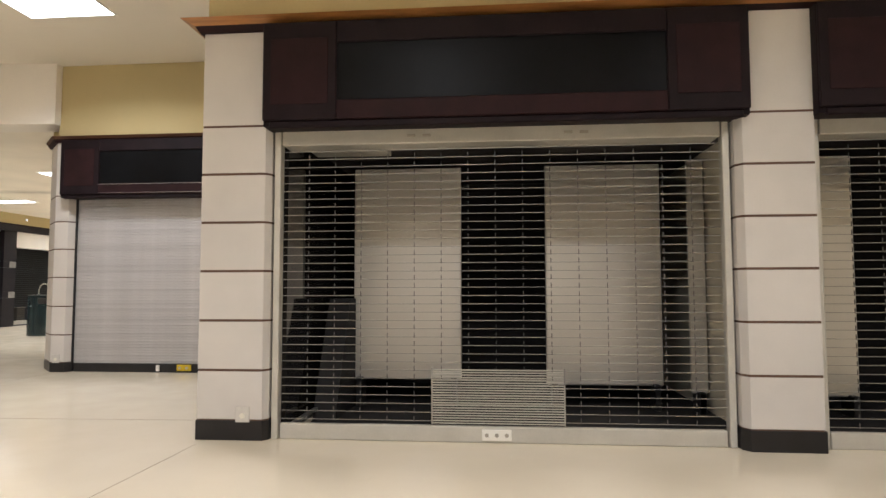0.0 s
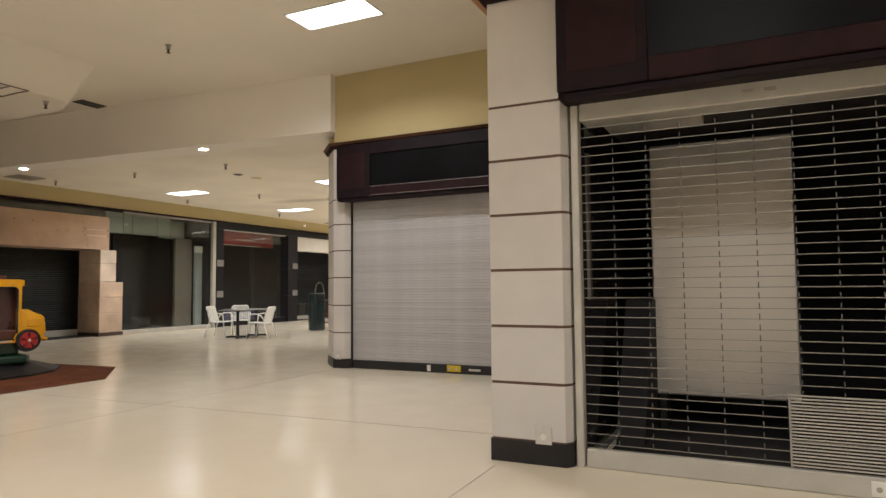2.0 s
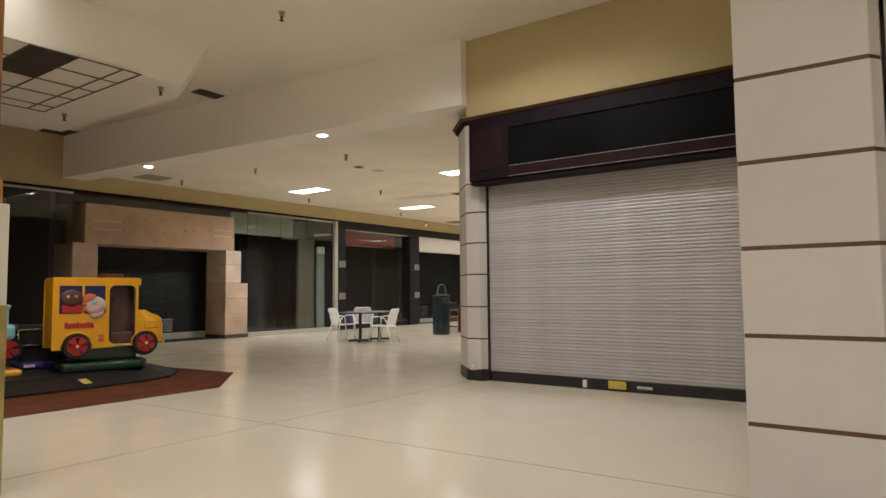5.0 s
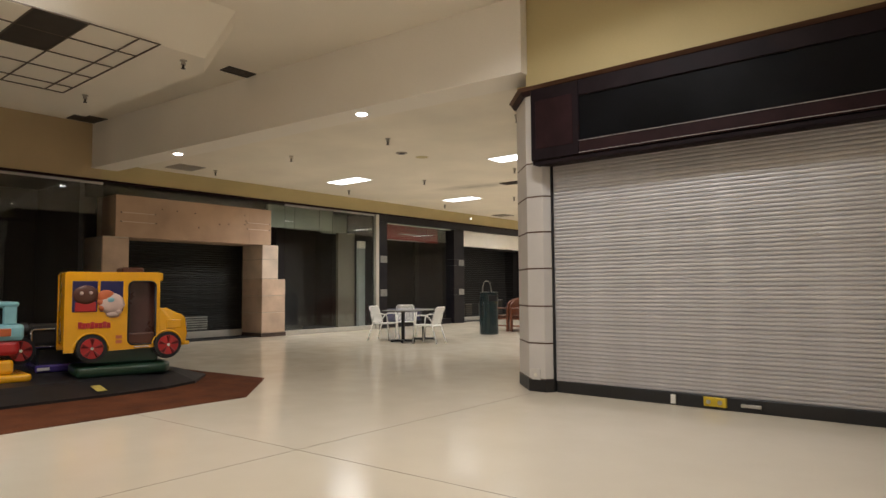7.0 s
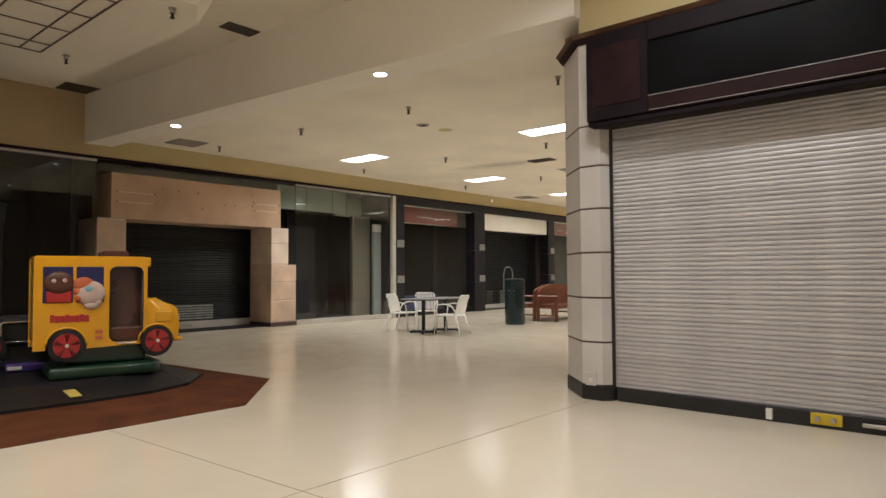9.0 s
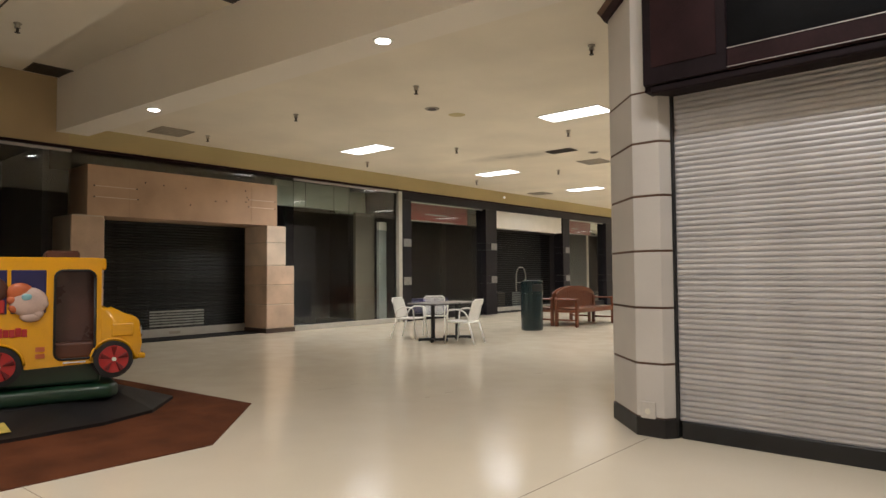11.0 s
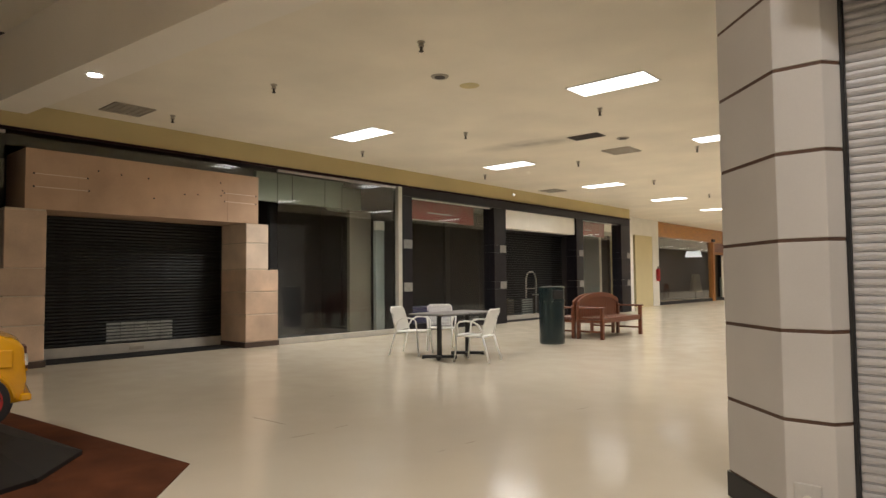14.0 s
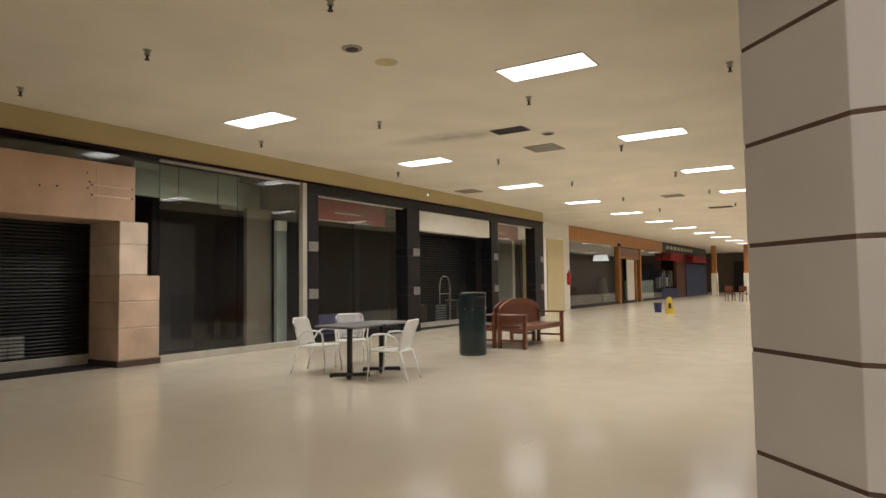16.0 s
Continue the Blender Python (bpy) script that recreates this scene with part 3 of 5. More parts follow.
def grille(x0, x1, y, label):
    """A see-through roller grille: thin rods, link strips, guides, hood and bottom bar."""
    t = thing("roller_grille", label, "roller grille", group="closed roller grilles")
    for x in (x0, x1):
        bm = bmesh.new()
        box(bm, x - 0.028, x + 0.028, y - 0.045, y + 0.045, 0, 2.6, 0.006)
        part("guide_rail", bm, M_LIGHTBAR, t, "painted metal guide rail")
    part("hood", B(x0 + 0.04, x1 - 0.04, y - 0.05, y + 0.2, 2.47, 2.6, 0.008), M_LIGHTBAR, t, "pale metal hood")
    part("bottom_bar", B(x0 + 0.04, x1 - 0.04, y - 0.03, y + 0.03, 0.0, 0.13, 0.008), M_LIGHTBAR, t, "pale metal bottom bar")
    L = x1 - x0 - 0.08
    me = mesh_of("rod", rod(bmesh.new(), (0, 0, 0), (L, 0, 0), 0.003, 6), M_ROD)
    z = 0.165
    while z < 2.46:
        piece("rod", me, t, x0 + 0.04, y, z)
        z += 0.0685
    n = int(L / 0.235)
    bm = bmesh.new()
    z = 0.165
    while z < 2.39:
        box(bm, -0.0035, 0.0035, -0.008, -0.0045, z - 0.006, z + 0.035)
        z += 0.0685
    me = mesh_of("link_strip", bm, M_LINK)
    for i in range(1, n + 1):
        tagged(piece("link_strip", me, t, x0 + 0.04 + L * i / (n + 1), y, 0), kind="stuff")
    return t


YG = FA + 0.11
g = grille(-1.83, 1.87, YG, "closed roller grille of thin steel rods across a shop front")
me = mesh_of("dense_rod", rod(bmesh.new(), (-0.535, 0, 0), (0.535, 0, 0), 0.0052, 6), M_LIGHTBAR)
for i in range(22):
    piece("dense_rod", me, g, 0.03, YG - 0.014, 0.152 + i * 0.0205)
part("dense_frame", B(-0.515, -0.503, YG - 0.02, YG - 0.008, 0.14, 0.60), M_ROD, g)
part("dense_frame", B(0.563, 0.575, YG - 0.02, YG - 0.008, 0.14, 0.60), M_ROD, g)
part("lock_plate", B(-0.1, 0.14, YG - 0.045, YG - 0.031, 0.02, 0.11, 0.004), M_WHITE, g, "white lock plate")
for x in (-0.06, 0.02, 0.1):
    part("lock", rod(bmesh.new(), (x, YG - 0.045, 0.065), (x, YG - 0.054, 0.065), 0.016, 10), M_VENTGREY, g)
for x in (-0.68, -0.55, 0.62, 0.75):
    part("hood_catch", B(x - 0.035, x + 0.035, YG - 0.06, YG - 0.051, 2.52, 2.545, 0.003), M_VENTGREY, g)
grille(2.56, 6.5, YG, "closed roller grille of the neighbouring shop")

# shop behind the grilles; its unlit darkness is put into near-black surfaces
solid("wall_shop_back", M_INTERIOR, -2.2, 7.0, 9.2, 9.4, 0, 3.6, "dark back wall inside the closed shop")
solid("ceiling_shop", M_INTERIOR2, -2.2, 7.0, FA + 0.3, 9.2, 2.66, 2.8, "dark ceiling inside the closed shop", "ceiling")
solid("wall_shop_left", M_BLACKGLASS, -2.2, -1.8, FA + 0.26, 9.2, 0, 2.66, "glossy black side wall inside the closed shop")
solid("wall_shop_party", M_PLAIN, 2.15, 2.3, FA + 0.3, 9.2, 0, 2.66, "cream party wall between the closed shops")
solid("soffit_shop", M_LIGHTBAR, -1.73, -1.0, FA + 0.41, 6.75, 2.55, 2.655, "pale soffit just inside the closed shop", "ceiling")
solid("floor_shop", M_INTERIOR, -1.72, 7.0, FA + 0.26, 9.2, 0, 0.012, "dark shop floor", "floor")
for x0, x1, y, z0 in ((-1.52, -0.36, 7.45, 0.3), (0.53, 1.72, 7.45, 0.25), (1.95, 2.12, 7.3, 0.2), (2.6, 3.5, 7.2, 0.2)):
    t = thing("display_board", "tall pale satin display board standing in the closed shop", "board", group="display boards in the closed shop")
    part("board", B(x0, x1, y, y + 0.04, z0, 2.56, 0.01), M_BOARD, t)
    for x in (x0 + 0.08, x1 - 0.08):
        part("foot", B(x - 0.03, x + 0.03, y - 0.1, y + 0.14, 0.012, z0 + 0.02, 0.005), M_BLACK, t)
t = thing("display_counter", "dark slanted display counter inside the closed shop", "counter")
part("body", outline(bmesh.new(), [(6.6, 0.012), (7.6, 0.012), (7.6, 1.15), (7.2, 1.15)], -1.72, -1.5), M_INTERIOR, t)
part("edge_strip", B(-1.72, -1.685, 6.0, 7.0, 0.1, 0.125), M_ALU, t)


def shutter(x0, x1, y, z0, z1, label):
    """A closed roller shutter of curved interlocking slats."""
    t = thing("roller_shutter", label, "roller shutter")
    bm = bmesh.new()
    P = 0.042
    prof = [(0.0, 0.0), (-0.004, 0.002), (-0.0065, 0.016), (-0.004, 0.031), (0.002, 0.033), (-0.006, 0.036), (-0.006, 0.0385), (0.0, 0.0405), (0.0, 0.042)]
    L = x1 - x0 + 0.02
    rows = [[bm.verts.new((x, a, b)) for a, b in prof] for x in (0, L)]
    for k in range(len(prof) - 1):
        bm.faces.new((rows[0][k], rows[1][k], rows[1][k + 1], rows[0][k + 1]))
    bk = [[bm.verts.new((x, 0.012, b)) for b in (0.0, P)] for x in (0, L)]
    bm.faces.new((bk[0][0], bk[0][1], bk[1][1], bk[1][0]))
    bm.faces.new((rows[0][0], bk[0][0], bk[1][0], rows[1][0]))
    bm.faces.new((rows[0][-1], rows[1][-1], bk[1][1], bk[0][1]))
    me = mesh_of("slat", bm, M_SLAT)
    z = z0 + 0.13
    while z < z1:
        piece("slat", me, t, x0 - 0.02, y, z)
        z += P
    part("bottom_bar", B(x0, x1, y - 0.03, y + 0.03, z0, z0 + 0.13, 0.006), M_BLACK, t, "black bottom bar")
    part("guide_rail", B(x0 - 0.04, x0 - 0.022, y - 0.04, y + 0.06, 0, z1, 0.004), M_BLACK, t, "black guide rail")
    return t


s = shutter(-6.5, -2.44, FB + 0.12, 0.0, 2.72, "closed galvanised roller shutter with a black bottom bar")
part("lock_box", B(-4.83, -4.61, FB + 0.06, FB + 0.088, 0.03, 0.12, 0.004), M_YELPLASTIC, s, "yellow lock plate")
for x in (-4.78, -4.67):
    part("lock", rod(bmesh.new(), (x, FB + 0.06, 0.075), (x, FB + 0.048, 0.075), 0.022, 10), M_ALU, s)
part("pull_plate", B(-5.16, -5.11, FB + 0.06, FB + 0.088, 0.02, 0.11, 0.003), M_WHITE, s)
part("latch", B(-4.48, -4.3, FB + 0.065, FB + 0.088, 0.05, 0.08, 0.003), M_ALU, s)


def outlet(x, y, z, rz, label):
    t = thing("wall_outlet", label, "electrical outlet", x, y, z, rz, group="floor-level outlets")
    part("plate", B(-0.06, 0.06, -0.012, 0, -0.065, 0.065, 0.004), M_OUTLET, t)
    part("socket", rod(bmesh.new(), (0, -0.012, -0.01), (0, -0.02, -0.01), 0.022, 12), M_OFFWHITE, t)


outlet(-2.075, FA - 0.001, 0.215, 0, "white square outlet plate low on the pilaster")
outlet(-6.725, FB - 0.001, 0.205, 0, "white square outlet plate low on the pilaster")

# ---- corridor front on the west side ----
solid("wall_band", M_YELLOW, LEFT - 0.2, LEFT, beam_y(-17) + 0.2, 30.2, 3.6, LOW, "yellow painted wall band above the shops")
solid("wall_band_court", M_TAN, LEFT - 0.2, LEFT, -6, beam_y(-17) + 0.2, 3.6, HIGH, "tan painted upper wall of the court")
solid("trim_band", M_MAHOG2, LEFT - 0.1, LEFT + 0.03, -6, 30.2, 3.55, 3.598, "thin red-brown wooden trim under the wall band", "trim")
# shop floor and ceiling carry the unlit interior's darkness in their colour
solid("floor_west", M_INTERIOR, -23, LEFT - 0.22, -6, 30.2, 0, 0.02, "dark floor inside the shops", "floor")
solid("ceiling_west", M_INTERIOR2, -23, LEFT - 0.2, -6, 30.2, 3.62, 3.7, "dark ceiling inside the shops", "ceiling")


def shopfront(y0, y1, panes, label, curb=0.12, post=M_ALU):
    """A glazed front: curb, head rail, slim posts and glass panes."""
    t = thing("window_shopfront", label, "shop window", kind="structure")
    part("curb", B(LEFT - 0.12, LEFT - 0.01, y0, y1, 0, curb, 0.006), M_LIGHTBAR, t, "pale low curb")
    part("head_rail", B(LEFT - 0.09, LEFT - 0.04, y0, y1, 3.5, 3.548), post, t)
    w = (y1 - y0) / panes
    for i in range(panes):
        g = part("pane", B(LEFT - 0.07, LEFT - 0.058, y0 + i * w + 0.003, y0 + (i + 1) * w - 0.003, curb, 3.5), M_GLASS, t, "clear glass pane")
        g.visible_shadow = False
    return t


shopfront(-6, 9.3, 7, "dark frameless glass shop front beside the stone portal")
shopfront(14.05, 17.42, 2, "frameless glass shop front beside the stone portal")
solid("door_post", M_LIGHTBAR, LEFT - 0.12, LEFT + 0.01, 17.44, 17.57, 0.0, 3.55, "slim white post between shop fronts", "post", 0.006)
for y0, y1, z0, z1, x, m, lab, nm in ((14.0, 16.35, 2.98, 3.6, -17.75, M_PALEGREEN, "pale green bulkhead inside the shop", "bulkhead"),
                                  (16.42, 17.1, 0.02, 2.95, -17.6, M_TANPANEL, "tan display wall inside the shop", "display_wall"),
                                  # next two: pale panel and white top imitate a reflection in the glass
                                  (17.12, 17.4, 0.02, 2.5, -17.45, M_PALEPANEL, "pale panel painted as a reflection in the shop glass", "pane_reflection"),
                                  (17.12, 17.4, 2.5, 2.72, -17.44, M_OFFWHITE, "white block painted as a lamp's reflection in the shop glass", "lamp_reflection"),
                                  (16.38, 17.4, 2.98, 3.6, -18.3, M_PALEGREEN, "pale green bulkhead deeper inside the shop", "bulkhead"),
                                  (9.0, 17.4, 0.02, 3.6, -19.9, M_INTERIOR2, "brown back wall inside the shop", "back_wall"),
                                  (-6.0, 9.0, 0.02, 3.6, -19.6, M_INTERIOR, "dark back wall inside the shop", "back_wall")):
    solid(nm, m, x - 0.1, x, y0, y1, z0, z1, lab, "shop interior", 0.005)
for y in (14.9, 15.8):
    solid("bulkhead_joint", M_VENT, -17.75, -17.742, y - 0.006, y + 0.006, 2.98, 3.6, "dark joint on the shop bulkhead", "joint")
# party walls and door leaf, also coloured near-black for the unlit rooms
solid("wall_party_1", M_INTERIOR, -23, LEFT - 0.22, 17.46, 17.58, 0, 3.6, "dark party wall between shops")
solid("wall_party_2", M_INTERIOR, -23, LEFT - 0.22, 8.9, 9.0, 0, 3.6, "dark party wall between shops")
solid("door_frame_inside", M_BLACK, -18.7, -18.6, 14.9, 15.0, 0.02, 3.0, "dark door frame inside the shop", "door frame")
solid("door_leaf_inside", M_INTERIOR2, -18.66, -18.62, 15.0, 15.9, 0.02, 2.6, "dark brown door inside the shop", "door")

# stone portal with a dark roller grille
portal = thing("stone_portal", "stepped pink limestone portal round a closed dark grille", "shop portal", kind="structure")
blocks = [(9.30, 9.86, 1.50, 2.38), (9.06, 9.86, 1.08, 1.50), (9.06, 9.86, 0.64, 1.08), (9.06, 9.86, 0.10, 0.64),
          (13.30, 13.80, 2.02, 2.40), (13.30, 13.80, 1.51, 2.02), (13.30, 14.03, 1.07, 1.51), (13.30, 14.03, 0.63, 1.07), (13.30, 14.03, 0.10, 0.63)]
pane = part("pane", B(LEFT - 0.07, LEFT - 0.058, 9.32, 14.04, 3.33, 3.5), M_GLASS, portal, "clear glass over the lintel")
pane.visible_shadow = False
for y0, y1, z0, z1 in blocks:
    part("stone_block", B(LEFT - 0.95, LEFT + random.uniform(-0.004, 0.004), y0, y1, z0 + 0.007, z1 - 0.007, 0.01), M_STONE3 if y0 > 13 and z1 > 1.6 else M_STONE, portal)
for y0, y1 in ((9.56, 10.3), (10.3, 11.45), (11.45, 12.35), (12.35, 12.9), (12.9, 13.56)):
    part("lintel_stone", B(LEFT - 0.95, LEFT + random.uniform(-0.003, 0.003), y0 + 0.0006, y1 - 0.0006, 2.40, 3.32), M_STONE2, portal)
part("mortar", B(LEFT - 0.94, LEFT - 0.009, 13.31, 13.79, 0.1, 2.4), M_MORTAR, portal, "pale mortar joints")
part("mortar", B(LEFT - 0.94, LEFT - 0.009, 13.79, 14.02, 0.1, 1.5), M_MORTAR, portal, "pale mortar joints")
part("mortar", B(LEFT - 0.94, LEFT - 0.009, 9.31, 9.85, 0.1, 2.4), M_MORTAR, portal, "pale mortar joints")
part("base_strip", B(LEFT - 0.97, LEFT + 0.015, 13.28, 14.05, 0, 0.1, 0.005), M_BASE, portal, "dark brown base strip")
part("base_strip", B(LEFT - 0.97, LEFT + 0.015, 9.04, 9.88, 0, 0.1, 0.005), M_BASE, portal, "dark brown base strip")
for y, z in ((10.59, 3.08), (10.95, 3.06), (11.4, 3.05), (12.75, 3.12), (12.05, 2.84), (11.5, 2.72), (12.79, 2.98), (12.76, 2.88), (12.3, 2.86)):
    part("fixing_hole", rod(bmesh.new(), (LEFT + 0.0045, y, z), (LEFT + 0.010, y, z), 0.015, 8), M_BLACK, portal)
for y0, y1, z in ((9.67, 10.43, 2.94), (9.67, 10.45, 2.74), (12.83, 13.5, 2.94), (12.83, 13.5, 2.78)):
    part("old_sign_line", B(LEFT + 0.0045, LEFT + 0.009, y0, y1, z - 0.006, z + 0.006), M_STONE3, portal, "thin pale mark of a removed sign")
    for y in (y0, y1):
        part("fixing_hole", rod(bmesh.new(), (LEFT + 0.0045, y, z), (LEFT + 0.011, y, z), 0.015, 8), M_BLACK, portal)
dg = thing("roller_grille", "closed dark roller grille set back in the stone portal", "roller grille", LEFT - 0.9, 0, 0)


def dark_slat(y0, y1, h, bulge):
    """A curved slat along y, bulging towards +x."""
    bm = bmesh.new()
    prof = [(bulge * math.sin(math.pi * k / 6), h * k / 6) for k in range(7)] + [(-0.012, h), (-0.012, 0)]
    ends = [[bm.verts.new((x, y, z)) for x, z in prof] for y in (y0, y1)]
    n = len(prof)
    bm.faces.new(ends[0]), bm.faces.new(ends[1][::-1])
    for k in range(n):
        bm.faces.new((ends[0][k], ends[0][(k + 1) % n], ends[1][(k + 1) % n], ends[1][k]))
    return mesh_of("slat", bm, M_DARKSLAT)


me = dark_slat(9.86, 13.3, 0.05, 0.016)
for i in range(38):
    piece("slat", me, dg, 0, 0, 0.2 + i * 0.058)
part("backing", B(-0.06, -0.04, 9.86, 13.3, 0.1, 2.4), M_BLACK, dg)
part("bottom_bar", B(-0.03, 0.03, 9.86, 13.3, 0.02, 0.19, 0.006), M_LIGHTBAR, dg, "pale metal bottom bar")
for i in range(5):
    for k in range(4):
        part("solid_plate", B(0.003, 0.012, 11.1 + i * 0.24, 11.334 + i * 0.24, 0.21 + k * 0.095, 0.30 + k * 0.095, 0.003), M_PLATE, dg, "grey solid plate")
part("lock_plate", B(0.03, 0.04, 11.5, 11.75, 0.07, 0.13, 0.003), M_VENTGREY, dg)

# black granite front with two windows and a recessed entrance
granite = thing("wall_granite", "black granite shop front with grey stone blocks", "shop front", kind="structure")
for y0, y1 in ((17.58, 17.93), (21.32, 21.9), (26.02, 26.5), (29.42, 30.2)):
    for z0, z1, m, nm in ((0, 1.0, M_GRANITE, "granite_panel"), (1.0, 1.22, M_GREYSTONE, "grey_block"), (1.22, 2.05, M_GRANITE, "granite_panel"), (2.05, 2.27, M_GREYSTONE, "grey_block"), (2.27, 3.34, M_GRANITE, "granite_panel")):
        if nm == "grey_block":
            part("granite_core", B(LEFT - 0.4, LEFT - 0.004, y0, y1, z0, z1 - 0.003), M_GRANITE, granite)
            part(nm, B(LEFT - 0.3, LEFT + 0.004, y1 - min(0.3, y1 - y0), y1 - 0.002, z0 + 0.002, z1 - 0.005, 0.004), m, granite)
        else:
            part(nm, B(LEFT - 0.4, LEFT, y0, y1, z0, z1 - 0.003, 0.004), m, granite)
part("granite_head", B(LEFT - 0.4, LEFT, 17.58, 30.2, 3.34, 3.55, 0.004), M_GRANITE, granite)
for y0, y1 in ((17.93, 21.32), (26.5, 29.42)):
    w = thing("window_granite", "dark shop window with a red band behind the glass", "shop window", kind="structure")
    part("curb", B(LEFT - 0.3, LEFT - 0.12, y0, y1, 0, 0.18, 0.006), M_GRANITE, w)
    g = part("pane", B(LEFT - 0.2, LEFT - 0.188, y0, y1, 0.18, 3.34), M_GLASS, w)
    g.visible_shadow = False
    part("head_bead", B(LEFT - 0.18, LEFT - 0.14, y0, y1, 3.31, 3.335), M_WHITE, w)
    part("red_band", B(LEFT - 0.65, LEFT - 0.6, y0 + 0.35, y1 - 0.2, 2.85, 3.42), M_REDBAND, w, "red band with faint pale streaks")
    part("band_edge", B(LEFT - 0.6, LEFT - 0.59, y0 + 0.35, y1 - 0.9, 2.85, 2.87), M_ALU, w)
    part("pale_streak", B(LEFT - 0.6, LEFT - 0.594, y0 + 1.2, y1 - 1.2, 3.06, 3.085), M_ALU, w)
solid("display_plinth", M_NAVY, -18.4, -17.8, 18.7, 20.4, 0.02, 0.55, "dark blue display plinth behind the window", "plinth", 0.01, kind="")
for y in (19.2, 20.9, 27.6):
    solid("display_post", M_INTERIOR2, -18.6, -18.5, y, y + 0.2, 0.02, 3.6, "dark brown post inside the shop", "post")
# unlit depth of the granite shop, given by a near-black wall
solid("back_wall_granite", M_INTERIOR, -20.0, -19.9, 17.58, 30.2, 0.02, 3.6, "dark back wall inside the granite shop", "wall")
ent = thing("entrance_recess", "recessed entrance with a white sign board over a dark grille", "shop entrance", kind="structure")
part("sign_board", B(LEFT - 0.34, LEFT - 0.06, 21.9, 26.02, 2.78, 3.34, 0.006), M_WHITE, ent, "blank white sign board")
part("sign_lip", B(LEFT - 0.36, LEFT - 0.33, 21.9, 26.02, 2.7, 2.78), M_GRANITE, ent)
part("side_return", B(LEFT - 1.0, LEFT - 0.4, 21.85, 21.9, 0, 2.78), M_INTERIOR2, ent)
part("side_return", B(LEFT - 1.0, LEFT - 0.4, 26.02, 26.1, 0, 2.78), M_INTERIOR2, ent)
eg = thing("roller_grille", "closed dark roller grille in the granite entrance", "roller grille", LEFT - 0.6, 0, 0)
me = dark_slat(21.9, 26.02, 0.03, 0.01)
for i in range(34):
    piece("slat", me, eg, 0, 0, 0.2 + i * 0.074)
part("bottom_bar", B(-0.03, 0.03, 21.9, 26.02, 0.02, 0.16, 0.006), M_LIGHTBAR, eg, "pale metal bottom bar")
gate = thing("security_gate", "pale tubular security gate just behind the grille", "security gate", -18.0, 24.7, 0.02)
part("arch", tube(bmesh.new(), [(0, -0.3, 0), (0, -0.3, 1.25), (0, -0.2, 1.45), (0, 0.0, 1.52), (0, 0.2, 1.45), (0, 0.3, 1.25), (0, 0.3, 0)], 0.03, 8), M_OFFWHITE, gate, smooth=True)
part("foot", B(-0.15, 0.15, -0.4, 0.4, 0, 0.04, 0.01), M_OFFWHITE, gate)
part("crossbar", B(-0.02, 0.02, -0.28, 0.28, 0.92, 0.96), M_OFFWHITE, gate)
part("lower_panel", B(-0.02, 0.02, -0.55, 0.05, 0.05, 0.62, 0.006), M_PALEPANEL, gate, "pale lower panel")
for y, h in ((22.7, 0.9), (23.5, 0.6), (25.6, 0.7)):
    t = thing("display_stand", "dim pale display stand behind the grille", "display stand", -18.2, y, 0.02)
    part("box", B(-0.2, 0.2, -0.2, 0.2, 0, h, 0.01), M_TANPANEL, t)
    part("cap", B(-0.22, 0.22, -0.22, 0.22, h, h + 0.03, 0.006), M_OFFWHITE, t)

em = thing("emergency_lamp", "tiny lit emergency lamp on the yellow wall band", "lamp", LEFT, 22.3, 3.8)
part("housing", B(0.0, 0.03, -0.05, 0.05, -0.04, 0.04, 0.006), M_WHITE, em)
part("bulb", rod(bmesh.new(), (0.03, 0, 0), (0.045, 0, 0), 0.018, 10), M_LENS, em, "tiny glowing bulb")

# far end of the corridor
FX = -18.3
solid("wall_recess", M_OFFWHITE, -20.2, FX - 0.05, 30.22, 30.4, 0, LOW, "plain white return wall beyond the granite shop")
solid("wall_white_edge", M_WHITE, LEFT - 0.4, LEFT - 0.02, 30.21, 30.5, 0, 3.58, "white painted edge beside the granite shop")
solid("wall_cream", M_CREAM, FX - 1.2, FX, 33.5, 35.3, 0, 3.2, "pale yellow wall panel beside a shop")
solid("wall_white_head", M_WHITE, FX - 1.2, FX + 0.02, 30.3, 36.0, 3.2, LOW, "white painted wall above the yellow panel")
solid("wall_white_post", M_WHITE, FX - 0.6, FX + 0.02, 35.3, 36.0, 0, 3.2, "white painted wall beside the wooden shop front")
ext = thing("fire_extinguisher", "red fire extinguisher hung on the white wall", "fire extinguisher", FX + 0.1, 35.7, 1.15)
part("cylinder", rod(bmesh.new(), (0, 0, 0), (0, 0, 0.55), 0.085, 14), M_RED, ext, smooth=False)
part("valve", rod(bmesh.new(), (0, 0, 0.55), (0, 0, 0.68), 0.03, 8), M_BLACK, ext)
part("bracket", B(-0.08, -0.05, -0.05, 0.05, 0.1, 0.5), M_RED, ext)


